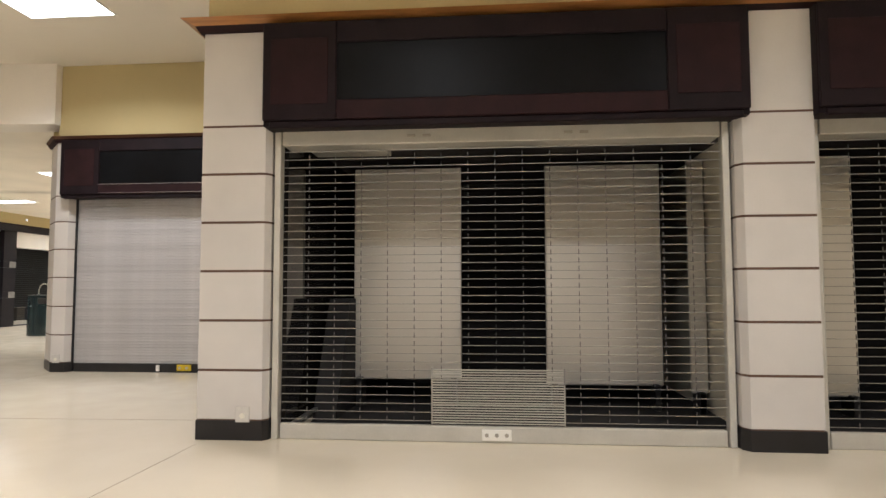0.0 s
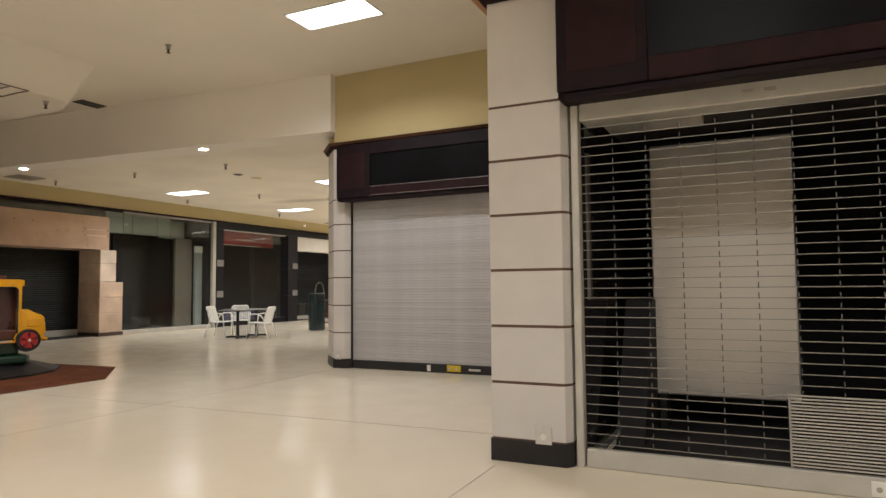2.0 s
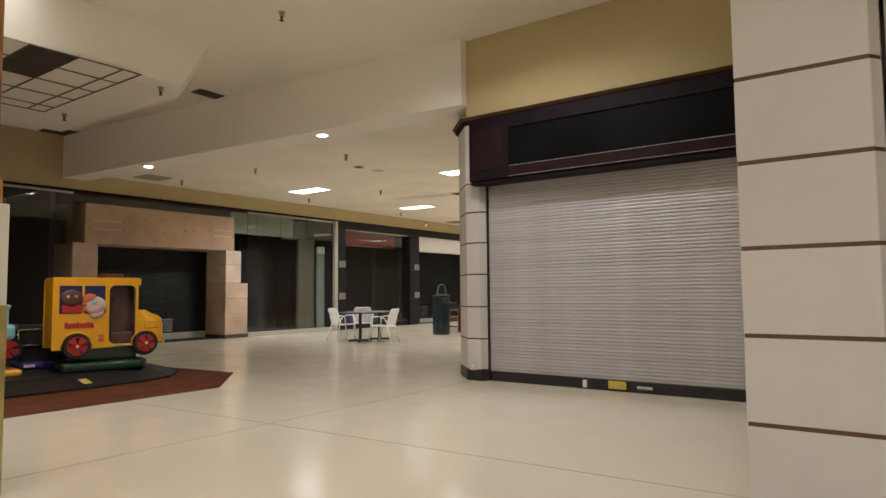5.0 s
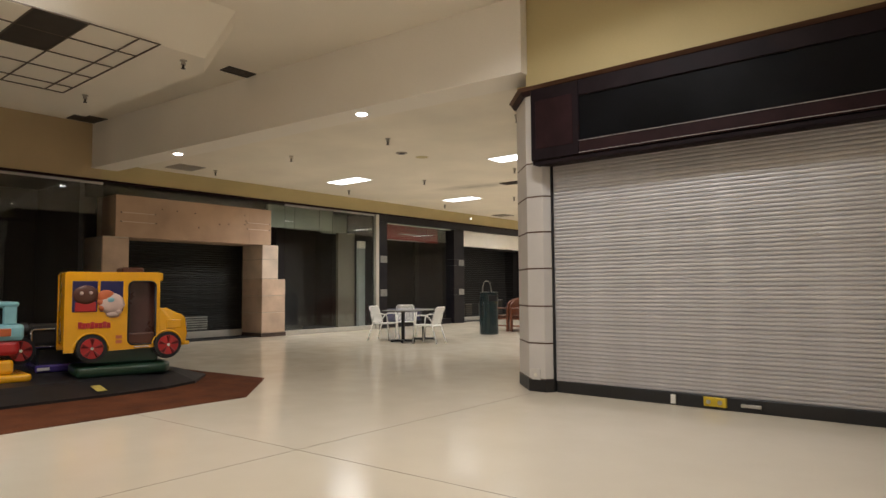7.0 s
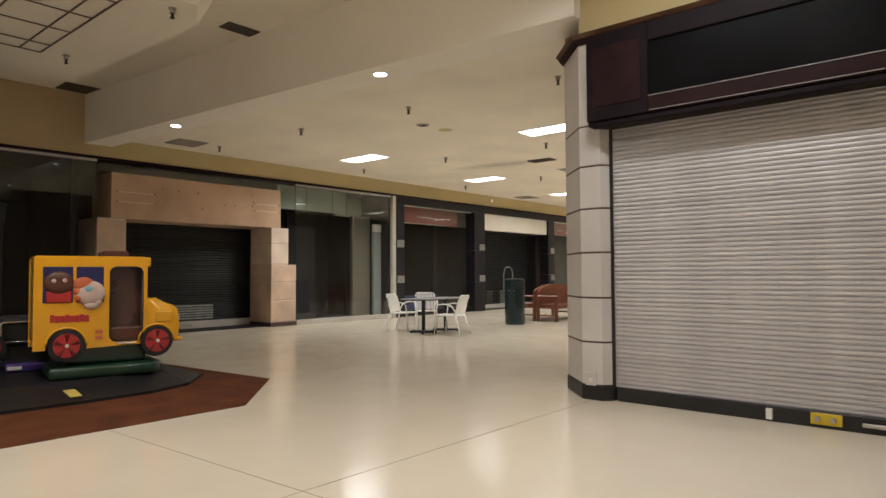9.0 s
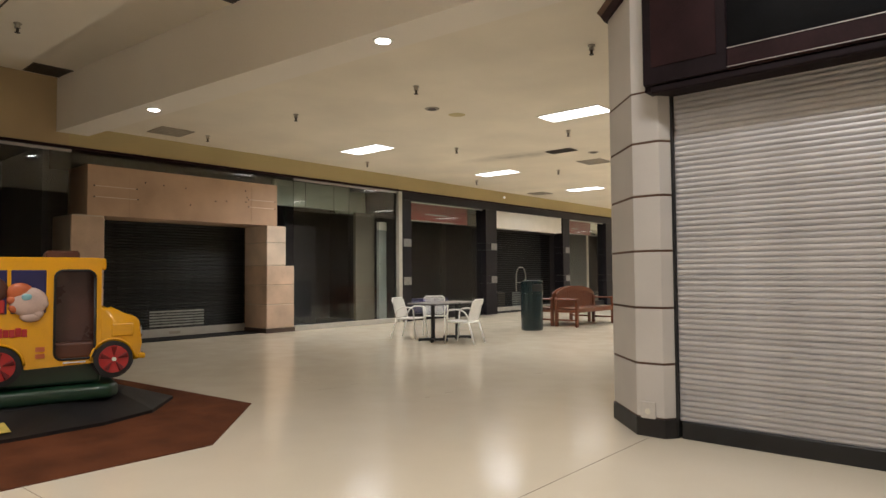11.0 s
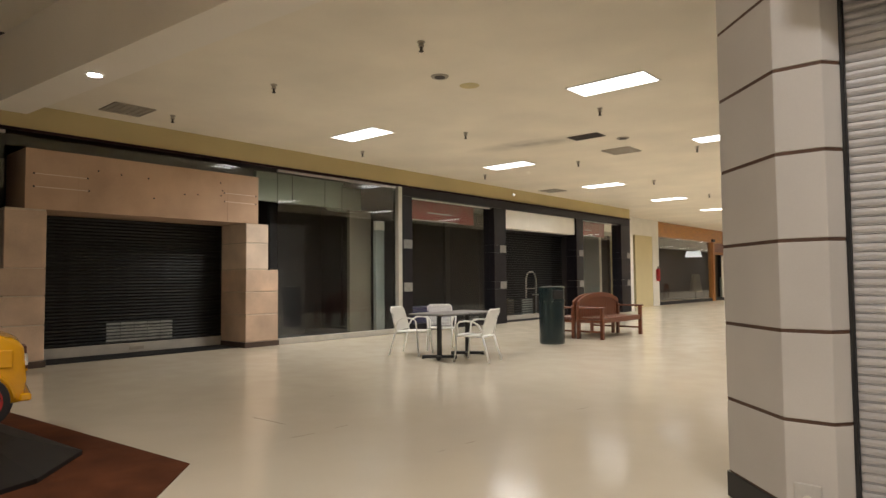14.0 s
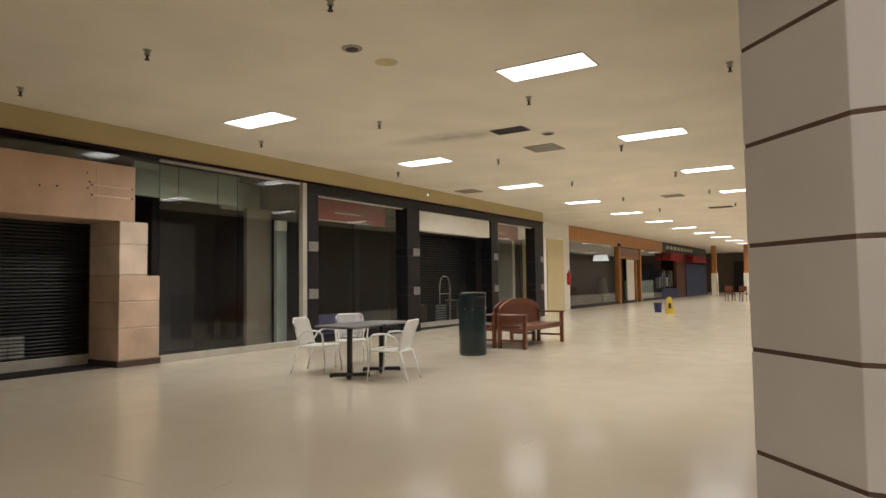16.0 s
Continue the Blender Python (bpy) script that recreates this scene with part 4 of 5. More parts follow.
def wooden_front(y0, y1, label, posts):
    t = thing("shop_front", label, "shop front", kind="structure")
    part("fascia", B(FX - 0.3, FX, y0, y1, 3.25, LOW - 0.02, 0.01), M_WOODTRIM, t, "orange wooden fascia")
    for y in posts:
        part("post", B(FX - 0.2, FX + 0.06, y - 0.14, y + 0.14, 0, 3.25, 0.01), M_WOODCOL, t, "orange wooden post")
    part("curb", B(FX - 0.14, FX - 0.04, y0, y1, 0, 0.15), M_BLACK, t)
    for a, b in ((y0, posts[0] - 0.15), (posts[1] + 0.15, y1)):
        g = part("pane", B(FX - 0.1, FX - 0.088, a, b, 0.15, 3.25), M_GLASS, t)
        g.visible_shadow = False
    return t


door = thing("door_far", "orange wood door case with a dark transom panel", "door", kind="structure")
part("transom", B(FX - 0.16, FX + 0.02, 43.66, 47.44, 2.72, 3.2, 0.01), M_BENCH, door, "dark wooden transom panel")
part("lintel", B(FX - 0.18, FX + 0.05, 43.66, 47.44, 2.58, 2.71, 0.01), M_WOODCOL, door, "orange wooden lintel")
part("stile", B(FX - 0.16, FX + 0.03, 46.6, 46.8, 0, 2.57, 0.008), M_WOODCOL, door)
part("leaf", B(FX - 0.12, FX - 0.06, 45.2, 46.58, 0.02, 2.56, 0.006), M_OFFWHITE, door, "pale door leaf")
part("post_cap", B(FX - 0.22, FX + 0.1, 43.3, 43.7, 3.26, 3.42, 0.01), M_BLACK, door, "black cap")
wooden_front(36.0, 53.2, "orange wood and glass shop front", (43.5, 47.6))
solid("shop_back_far", M_INTERIOR, FX - 2.6, FX - 2.5, 36, 68, 0, LOW, "dark back wall of the far shop", "wall")
solid("display_case", M_PALEGREEN, FX - 1.2, FX - 0.6, 48.2, 52.8, 0.0, 1.3, "pale glazed display case behind the window", "display case", 0.02, kind="")
solid("door_panel_far", M_TANPANEL, FX - 0.5, FX - 0.44, 44.2, 45.6, 0, 2.9, "tan door panel in the wooden shop front", "door")
lamp = thing("pendant_lamp", "lit white pendant lamp hanging in the far shop", "pendant lamp", FX - 0.9, 43.0, 2.45)
part("shade", rod(bmesh.new(), (0, 0, 0), (0, 0, 0.32), 0.46, 20, 0.36), M_SHADE, lamp, "glowing white shade")
part("cord", rod(bmesh.new(), (0, 0, 0.3), (0, 0, LOW - 2.45), 0.012, 6), M_BLACK, lamp)
# added cone on a leg, in place of a whitish blurred reflection
stand = thing("display_stand", "dim cone imitating a whitish blurred reflection in the far shop", "display stand", FX - 0.9, 43.2, 0)
part("reflection_cone", rod(bmesh.new(), (0, 0, 0.5), (0, 0, 1.5), 0.36, 12, 0.2), M_TANPANEL, stand)
part("leg", rod(bmesh.new(), (0, 0, 0), (0, 0, 0.5), 0.06, 8), M_BLACK, stand)
redshop = thing("shop_front", "dark shop front with red awnings and pale lettering bars", "shop front", kind="structure")
part("fascia", B(FX - 0.3, FX, 53.2, 68, 3.3, LOW - 0.02), M_BLACK, redshop)
for i in range(8):
    part("letter_bar", B(FX + 0.003, FX + 0.02, 54.2 + i * 1.1, 54.9 + i * 1.1, 3.5, 3.75), M_OFFWHITE, redshop)
for y0, y1 in ((53.4, 57.5), (60.5, 66.0)):
    part("awning", outline(bmesh.new(), [(y0, 2.7), (y1, 2.7), (y1 - 0.3, 3.2), (y0 + 0.3, 3.2)], FX - 0.1, FX + 0.45), M_AWNING, redshop, "red awning")
part("dark_door", B(FX - 0.3, FX - 0.1, 57.5, 60.5, 0, 3.3), M_BROWNP, redshop, "dark brown doorway")
part("blue_panel", B(FX - 0.3, FX - 0.05, 60.5, 68, 0, 2.6), M_BLUEGREY, redshop, "dull blue display panel")
part("low_wall", B(FX - 0.3, FX - 0.05, 53.2, 57.5, 0, 0.7), M_BLUE, redshop)
for k in range(6):
    part("goods_shelf", B(FX - 0.6, FX - 0.35, 53.4 + k * 0.68, 53.9 + k * 0.68, 0.75 + 0.1 * (k % 2), 1.5 + 0.25 * (k % 3), 0.02), (M_PALEPANEL, M_BLUEGREY, M_TANPANEL)[k % 3], redshop)
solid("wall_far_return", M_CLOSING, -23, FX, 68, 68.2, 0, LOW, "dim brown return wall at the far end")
endshop = thing("shop_front", "shop front across the corridor's end, its dark opening a black slab", "shop front", kind="structure")
# solid black slab painted as the darkness of an open front
part("opening_shade_slab", B(-17.5, -8.0, YEND - 0.25, YEND - 0.02, 0, 3.1), M_BLACK, endshop)
part("red_canopy", B(-15.2, -11.5, YEND - 0.6, YEND - 0.26, 2.5, 3.1, 0.05), M_BROWNP, endshop, "dull red canopy")
part("blue_panel", B(-10.8, -9.4, YEND - 0.4, YEND - 0.26, 0.0, 2.2), M_BLUE, endshop, "bright blue panel")

# ---- wooden columns ----


def column(x0, y1, w, label):
    """A square column: white painted lower half with brass corner guards, boards of orange wood above."""
    t = thing("column", label, "column", kind="structure")
    x1, y0 = x0 + w, y1 - w
    part("lower_casing", B(x0, x1, y0, y1, 0, 1.78, 0.006), M_OFFWHITE, t, "white painted lower casing")
    for cx, cy, sx, sy in ((x1, y1, 1, 1), (x1, y0, 1, -1), (x0, y1, -1, 1)):
        bm = bmesh.new()
        box(bm, min(cx, cx - sx * 0.05), max(cx, cx - sx * 0.05), cy + 0.001 * sy - 0.0015, cy + 0.001 * sy + 0.0035, 0.0, 1.15)
        box(bm, cx + 0.001 * sx - 0.0015, cx + 0.001 * sx + 0.0035, min(cy, cy - sy * 0.05), max(cy, cy - sy * 0.05), 0.0, 1.15)
        part("corner_guard", bm, M_BRASS, t, "dull brass corner guard")
    part("wooden_collar", B(x0 + 0.03, x1 - 0.03, y0 + 0.03, y1 - 0.03, 1.78, 1.94, 0.008), M_WOODTRIM, t, "orange wooden collar")
    part("core", B(x0 + 0.1, x1 - 0.1, y0 + 0.1, y1 - 0.1, 1.94, HIGH), M_INTERIOR2, t)
    n = 5
    step = (w - 0.1) / n
    for k in range(n):
        a = 0.05 + k * step
        for nm, bx in (("board", (x1 - 0.1, x1 - 0.05, y0 + a + 0.004, y0 + a + step - 0.004)), ("board", (x0 + 0.05, x0 + 0.1, y0 + a + 0.004, y0 + a + step - 0.004)),
                       ("board", (x0 + a + 0.004, x0 + a + step - 0.004, y1 - 0.1, y1 - 0.05)), ("board", (x0 + a + 0.004, x0 + a + step - 0.004, y0 + 0.05, y0 + 0.1))):
            part(nm, B(*bx, 1.94, HIGH if w > 0.58 else LOW, 0.006), M_WOODCOL, t)
    return t


column(-6.99, 4.14, 0.64, "square column, white below and orange wood above")
for x in (-16.75, -14.4):
    column(x, 62.2, 0.44, "square column, white below and orange wood above")

# ---- children's rides on a black platform over rust-brown carpet ----
bm = bmesh.new()
prism(bm, [(-9.13, 3.2), (-9.13, 7.62), (-10.3, 8.69), (-16.6, 8.2), (-16.6, 1.0), (-10.5, 1.0)], 0.0, 0.006)
tagged(part("carpet", bm, M_CARPET), "rust-brown carpet area with clipped corners on the floor", "carpet")
plat = thing("ride_platform", "black rubber platform with sloping edge under the rides", "platform", 0, 0, 0.006)
lo_p = [(-10.55, 3.6), (-10.40, 6.7), (-10.43, 7.35), (-10.63, 7.85), (-11.15, 8.3), (-16.2, 7.95), (-16.2, 1.6), (-11.3, 2.0)]
hi_p = [(-10.95, 3.8), (-10.93, 7.1), (-10.98, 7.45), (-11.13, 7.75), (-11.42, 7.95), (-16.0, 7.6), (-16.0, 1.9), (-11.5, 2.3)]
bm = bmesh.new()
lo, hi = [bm.verts.new((x, y, 0)) for x, y in lo_p], [bm.verts.new((x, y, 0.15)) for x, y in hi_p]
mid = [bm.verts.new((a[0], a[1], 0.03)) for a in lo_p]
bm.faces.new(lo[::-1]), bm.faces.new(hi)
for a, b in ((lo, mid), (mid, hi)):
    for i in range(len(a)):
        bm.faces.new((a[i], a[(i + 1) % len(a)], b[(i + 1) % len(a)], b[i]))
part("rubber_deck", bm, M_MAT, plat)
o = part("tape_strip", B(-0.1, 0.1, -0.055, 0.055, 0, 0.004), M_TAPE, plat, "strip of yellow tape")
o.matrix_basis = pose(-10.58, 6.62, 0.083, 0, 12.6, 0)
o = part("tape_strip", B(-0.13, 0.13, -0.05, 0.05, 0, 0.003), M_TAPE, plat, "strip of yellow tape")
o.matrix_basis = pose(-10.66, 5.35, 0.092, 0, 13.5, 0)
ZP = 0.156


def disc(bm, x, y, z, rx, rz, d):
    """A low dome on an upright side, facing -y."""
    bmesh.ops.create_uvsphere(bm, u_segments=16, v_segments=10, radius=1.0, matrix=Matrix.Translation((x, y, z)) @ Matrix.Diagonal((rx, d, rz, 1)))
    return bm


def wheel(parent, x, y, z, r):
    w = part("wheel", rod(bmesh.new(), (x, y + 0.03, z), (x, y - 0.045, z), r, 28), M_TYRE, parent, "black tyre on a red rim")
    part("rim", rod(bmesh.new(), (x, y - 0.045, z), (x, y - 0.055, z), r * 0.76, 24), M_RED, w, "red plastic rim")
    for k in range(5):
        a = 2 * math.pi * k / 5 + 0.3
        b0, b1 = Vector((x, y - 0.058, z)), Vector((x + 0.7 * r * math.cos(a), y - 0.058, z + 0.7 * r * math.sin(a)))
        # gaps between spokes: their shade painted as dark red wedges on the rim
        part("spoke_gap_shade", rod(bmesh.new(), b0.lerp(b1, 0.3), b1, 0.005, 6, 0.026), M_DARKRED, w)
    part("hub", rod(bmesh.new(), (x, y - 0.055, z), (x, y - 0.07, z), 0.02, 10), M_CHROME, w)


bus = thing("bus_ride", "yellow fibreglass bus-shaped coin ride with red wheels on a green base", "kiddie ride", -11.30, 7.19, ZP, 77)
Z0 = -ZP
W = 0.31


def rounded(x0, x1, z0, z1, r, n=5):
    """A rounded rectangle as a list of (x, z)."""
    out = []
    for cx, cz, a0 in ((x1 - r, z1 - r, 0), (x0 + r, z1 - r, 90), (x0 + r, z0 + r, 180), (x1 - r, z0 + r, 270)):
        out += [(cx + r * math.cos(radians(a0 + 90 * k / n)), cz + r * math.sin(radians(a0 + 90 * k / n))) for k in range(n + 1)]
    return out


def side_plate(outer, holes, y0, y1):
    """An upright plate in the x-z plane with openings cut through it."""
    bm = bmesh.new()
    rings = []
    for y in (y0, y1):
        edges, loops = [], []
        for lp in [outer] + holes:
            vs = [bm.verts.new((x, y, z + Z0)) for x, z in lp]
            edges += [bm.edges.new((vs[i], vs[(i + 1) % len(vs)])) for i in range(len(vs))]
            loops.append(vs)
        bmesh.ops.triangle_fill(bm, edges=edges, use_beauty=True)
        rings.append(loops)
    for a, b in zip(*rings):
        for i in range(len(a)):
            bm.faces.new((a[i], a[(i + 1) % len(a)], b[(i + 1) % len(a)], b[i]))
    return bm


DOOR = rounded(0.012, 0.333, 0.535, 1.335, 0.065)
arch = [(-0.40 + 0.185 * math.cos(math.pi - math.pi * k / 12), 0.505 + 0.185 * math.sin(math.pi * k / 12)) for k in range(13)]
shell = [(-0.70, 0.47)] + [(-0.585, 0.47)] + arch + [(-0.215, 0.47), (0.385, 0.49)] + rounded(-0.70, 0.385, 0.49, 1.45, 0.04)[:12]
part("body", side_plate(shell, [DOOR], -W, -W + 0.03), M_BUS, bus)
part("far_side", side_plate(shell, [DOOR], W - 0.03, W), M_BUS, bus)
part("rear_block", B(-0.695, -0.03, -W + 0.032, W - 0.032, 0.55 + Z0, 1.445 + Z0, 0.01), M_BUS, bus)
part("roof_panel", B(-0.69, 0.38, -W + 0.02, W - 0.02, 1.40 + Z0, 1.455 + Z0, 0.012), M_BUS, bus)
part("floor_panel", B(-0.03, 0.38, -W + 0.032, W - 0.032, 0.48 + Z0, 0.535 + Z0), M_BUS, bus)
part("roof_visor", B(0.36, 0.425, -W, W, 1.34 + Z0, 1.45 + Z0, 0.02, 2), M_BUS, bus)
part("windscreen", B(0.352, 0.372, -W + 0.032, W - 0.032, 1.0 + Z0, 1.34 + Z0), M_BLACK, bus, "dark windscreen")
bm = bmesh.new()
pts = [(0.37, 0.49), (0.72, 0.49), (0.735, 0.64), (0.72, 0.86), (0.66, 0.91), (0.45, 0.97), (0.37, 1.01)]
vs = [[bm.verts.new((x, y, z + Z0)) for x, z in pts] for y in (-W, W)]
bm.faces.new(vs[0]), bm.faces.new(vs[1][::-1])
for i in range(len(pts)):
    bm.faces.new((vs[0][i], vs[0][(i + 1) % len(pts)], vs[1][(i + 1) % len(pts)], vs[1][i]))
bmesh.ops.bevel(bm, geom=list(bm.edges), offset=0.03, segments=3, affect="EDGES", profile=0.5)
part("bonnet", bm, M_BUS, bus, "rounded yellow bonnet", smooth=True)
part("bonnet_vent", B(0.47, 0.66, -W - 0.012, -W + 0.01, 0.72 + Z0, 0.84 + Z0, 0.01, 2), M_BUS, bus)
part("interior", B(-0.03, 0.35, -W + 0.14, W - 0.04, 0.536 + Z0, 1.40 + Z0), M_CABIN, bus, "dull brown cabin interior")
part("seat", B(-0.02, 0.345, -W + 0.05, -W + 0.14, 0.536 + Z0, 0.68 + Z0, 0.02, 2), M_BROWNP, bus)
part("door_trim", tube(bmesh.new(), [(x, -W - 0.001, z + Z0) for x, z in DOOR + DOOR[:1]], 0.012, 6), M_BLACK, bus, "black rubber door trim", smooth=True)
part("door_sill", B(0.08, 0.26, -W - 0.012, -W - 0.002, 0.50 + Z0, 0.515 + Z0), M_CHROME, bus)
for x0, x1 in ((-0.62, -0.345), (-0.315, -0.055)):
    part("window", B(x0, x1, -W - 0.006, -W + 0.01, 0.96 + Z0, 1.34 + Z0, 0.004), M_NAVY, bus, "dark blue window panel")
part("figure_relief", disc(bmesh.new(), -0.475, -W - 0.01, 1.17 + Z0, 0.14, 0.12, 0.035), M_BROWNP, bus, "brown rounded relief", smooth=True)
part("figure_relief", B(-0.59, -0.36, -W - 0.02, -W - 0.006, 0.965 + Z0, 1.08 + Z0, 0.006), M_RED, bus, "red relief")
part("figure_relief", disc(bmesh.new(), -0.185, -W - 0.015, 1.06 + Z0, 0.145, 0.13, 0.04), M_PEACH, bus, "pale rounded relief", smooth=True)
for x, z, rr in ((-0.525, 1.19, 0.022), (-0.425, 1.195, 0.022)):
    part("figure_relief", disc(bmesh.new(), x, -W - 0.042, z + Z0, rr, rr, 0.008), M_PEACH, bus, "small pale disc", smooth=True)
for x, z, rr in ((-0.30, 1.08, 0.05), (-0.29, 1.01, 0.045), (-0.08, 1.04, 0.045), (-0.12, 0.96, 0.05)):
    part("figure_relief", disc(bmesh.new(), x, -W - 0.012, z + Z0, rr, rr * 0.9, 0.03), M_ORANGE if x < -0.25 else M_PEACH, bus, "small rounded relief", smooth=True)
part("figure_relief", disc(bmesh.new(), -0.20, -W - 0.045, 1.10 + Z0, 0.045, 0.035, 0.012), M_SKYBLUE, bus, "pale blue disc", smooth=True)
part("figure_relief", disc(bmesh.new(), -0.25, -W - 0.012, 1.15 + Z0, 0.1, 0.08, 0.035), M_ORANGE, bus, "orange rounded relief", smooth=True)
part("figure_relief", disc(bmesh.new(), -0.17, -W - 0.012, 0.93 + Z0, 0.08, 0.045, 0.03), M_PEACH, bus, "pale rounded relief", smooth=True)
for i in range(8):
    h = 0.065 + 0.012 * ((i * 5) % 3 == 0)
    part("lettering_bar", B(-0.55 + i * 0.045, -0.508 + i * 0.045, -W - 0.008, -W - 0.001, 0.76 + Z0 - 0.004 * (i % 2), 0.76 + h + Z0, 0.002), M_RED, bus, "red lettering bar")
for z in (0.56, 0.62):
    part("sticker", B(-0.13, -0.06, -W - 0.005, -W - 0.001, z + Z0, z + 0.04 + Z0), M_ORANGE, bus)
part("roof_lamp", B(-0.05, 0.22, -0.18, 0.18, 1.43 + Z0, 1.52 + Z0, 0.02), M_BROWNP, bus, "dull brown roof lamp box")
for x in (-0.40, 0.485):
    bm = bmesh.new()
    tube(bm, [(x + 0.187 * math.cos(a), -W - 0.001, 0.51 + 0.187 * math.sin(a) + Z0) for a in [math.pi * k / 16 for k in range(17)]], 0.013, 6)
    part("wheel_arch", bm, M_BUS, bus, smooth=True)
    part("wheel_well", rod(bmesh.new(), (x, -W + 0.025, 0.515 + Z0), (x, -W + 0.036, 0.515 + Z0), 0.183, 28), M_BLACK, bus)
    wheel(bus, x, -W, 0.515 + Z0, 0.165)
    wheel(bus, x, W + 0.015, 0.515 + Z0, 0.16)
part("bumper", B(0.70, 0.765, -W - 0.01, W + 0.01, 0.50 + Z0, 0.55 + Z0, 0.01), M_BUS, bus)
part("radiator", B(0.725, 0.745, -0.12, 0.12, 0.58 + Z0, 0.84 + Z0, 0.004), M_BROWNP, bus, "dark red radiator grille")
for y in (-0.2, 0.2):
    part("headlight", rod(bmesh.new(), (0.715, y, 0.74 + Z0), (0.745, y, 0.74 + Z0), 0.06, 14), M_CHROME, bus)
bm = bmesh.new()
prism(bm, [(-0.56, -0.36), (0.46, -0.36), (0.55, -0.22), (0.55, 0.22), (0.46, 0.36), (-0.56, 0.36)], 0.0, 0.13)
bmesh.ops.bevel(bm, geom=list(bm.edges), offset=0.04, segments=3, affect="EDGES", profile=0.5)
part("base", bm, M_GREEN, bus, "dark green rounded base", smooth=True)
part("pedestal", B(-0.4, 0.4, -0.22, 0.22, 0.14, 0.36, 0.03, 2), M_GREEN, bus, "dark green pedestal")

train = thing("train_ride", "pale blue and red engine-shaped coin ride on a yellow base", "kiddie ride", -11.75, 5.5, ZP, 84)
part("base", B(-0.7, 0.72, -0.33, 0.33, 0.0, 0.09, 0.03, 2), M_BUS, train, "yellow base plate")
part("pedestal", B(-0.6, 0.55, -0.26, 0.26, 0.09, 0.26, 0.04, 2), M_BUS, train, "yellow pedestal")
part("rocker", rod(bmesh.new(), (0.3, 0, 0.24), (0.3, 0, 0.32), 0.12, 14), M_BLACK, train)
part("hull", B(-0.65, 0.6, -0.28, 0.28, 0.31, 0.49, 0.05, 2), M_RED, train, "red hull band")
part("body", B(-0.66, 0.64, -0.3, 0.3, 0.48, 0.68, 0.05, 2), M_SKYBLUE, train, "pale blue body")
for y in (-0.24, 0.24):
    part("cab_side", B(0.1, 0.24, y - 0.03, y + 0.03, 0.67, 0.90, 0.015), M_SKYBLUE, train)
    part("cab_side", B(0.42, 0.56, y - 0.03, y + 0.03, 0.67, 0.90, 0.015), M_SKYBLUE, train)
part("cab_roof", B(0.08, 0.58, -0.28, 0.28, 0.88, 0.94, 0.02), M_SKYBLUE, train)
part("seat_back", B(0.16, 0.5, -0.19, 0.19, 0.6, 0.86, 0.02), M_BLACK, train)
part("name_plate", B(0.22, 0.5, -0.312, -0.298, 0.54, 0.63, 0.006), M_ORANGE, train, "orange name plate")
part("funnel", rod(bmesh.new(), (0.28, 0, 0.93), (0.28, 0, 1.04), 0.05, 12, 0.06), M_BLACK, train)
part("lamp", rod(bmesh.new(), (0.64, 0, 0.6), (0.72, 0, 0.6), 0.08, 14), M_BLACK, train)

car = thing("car_ride", "dark car-shaped purple-based coin ride with chrome trim", "kiddie ride", -12.42, 6.86, ZP, 80)
part("base", B(-0.34, 0.34, -0.4, 0.4, 0.0, 0.10, 0.03, 3), M_PURPLE, car, "glossy purple base")
part("body", B(-0.4, 0.6, -0.3, 0.3, 0.3, 0.62, 0.09, 3), M_BLACK, car)
part("pedestal", B(-0.3, 0.3, -0.2, 0.2, 0.07, 0.32, 0.03), M_BLACK, car)
part("chrome_bar", tube(bmesh.new(), [(-0.12, -0.31, 0.56), (-0.36, -0.31, 0.56), (-0.38, -0.31, 0.54), (-0.38, -0.31, 0.36), (-0.36, -0.31, 0.34), (-0.12, -0.31, 0.34)], 0.014), M_CHROME, car, smooth=True)
# plain white tag on the base's front edge, not a lamp
part("white_tag", B(-0.32, -0.18, -0.41, -0.39, 0.03, 0.07, 0.004), M_WHITE, car)
for x in (-0.5, 0.35):
    wheel(car, x, -0.31, 0.3, 0.17)

# ---- tables, chairs, bin, benches ----


def table(x, y, rz, label):
    t = thing("cafe_table", label, "table", x, y, 0, rz, group="pedestal tables")
    part("tabletop", B(-0.35, 0.35, -0.35, 0.35, 0.71, 0.735, 0.008), M_TABLETOP, t, "grey laminate tabletop with dark edge")
    part("edge_band", B(-0.342, 0.342, -0.342, 0.342, 0.70, 0.711), M_BLACK, t)
    part("post", rod(bmesh.new(), (0, 0, 0.05), (0, 0, 0.7), 0.04, 14), M_BLACK, t)
    part("top_plate", B(-0.2, 0.2, -0.03, 0.03, 0.685, 0.70), M_BLACK, t)
    for k in range(4):
        o = part("foot", B(0.0, 0.28, -0.035, 0.035, 0.012, 0.06, 0.012), M_BLACK, t, "black cast foot")
        o.rotation_euler = (0, 0, math.pi / 2 * k + 0.6)
        g = part("glide", rod(bmesh.new(), (0.26, 0, 0), (0.26, 0, 0.02), 0.025, 8), M_BLACK, o)
    return t


table(-12.93, 14.3, 4, "square cafe table with black cross-foot pedestal")
table(-12.93, 15.02, 4, "square cafe table pushed against another one")


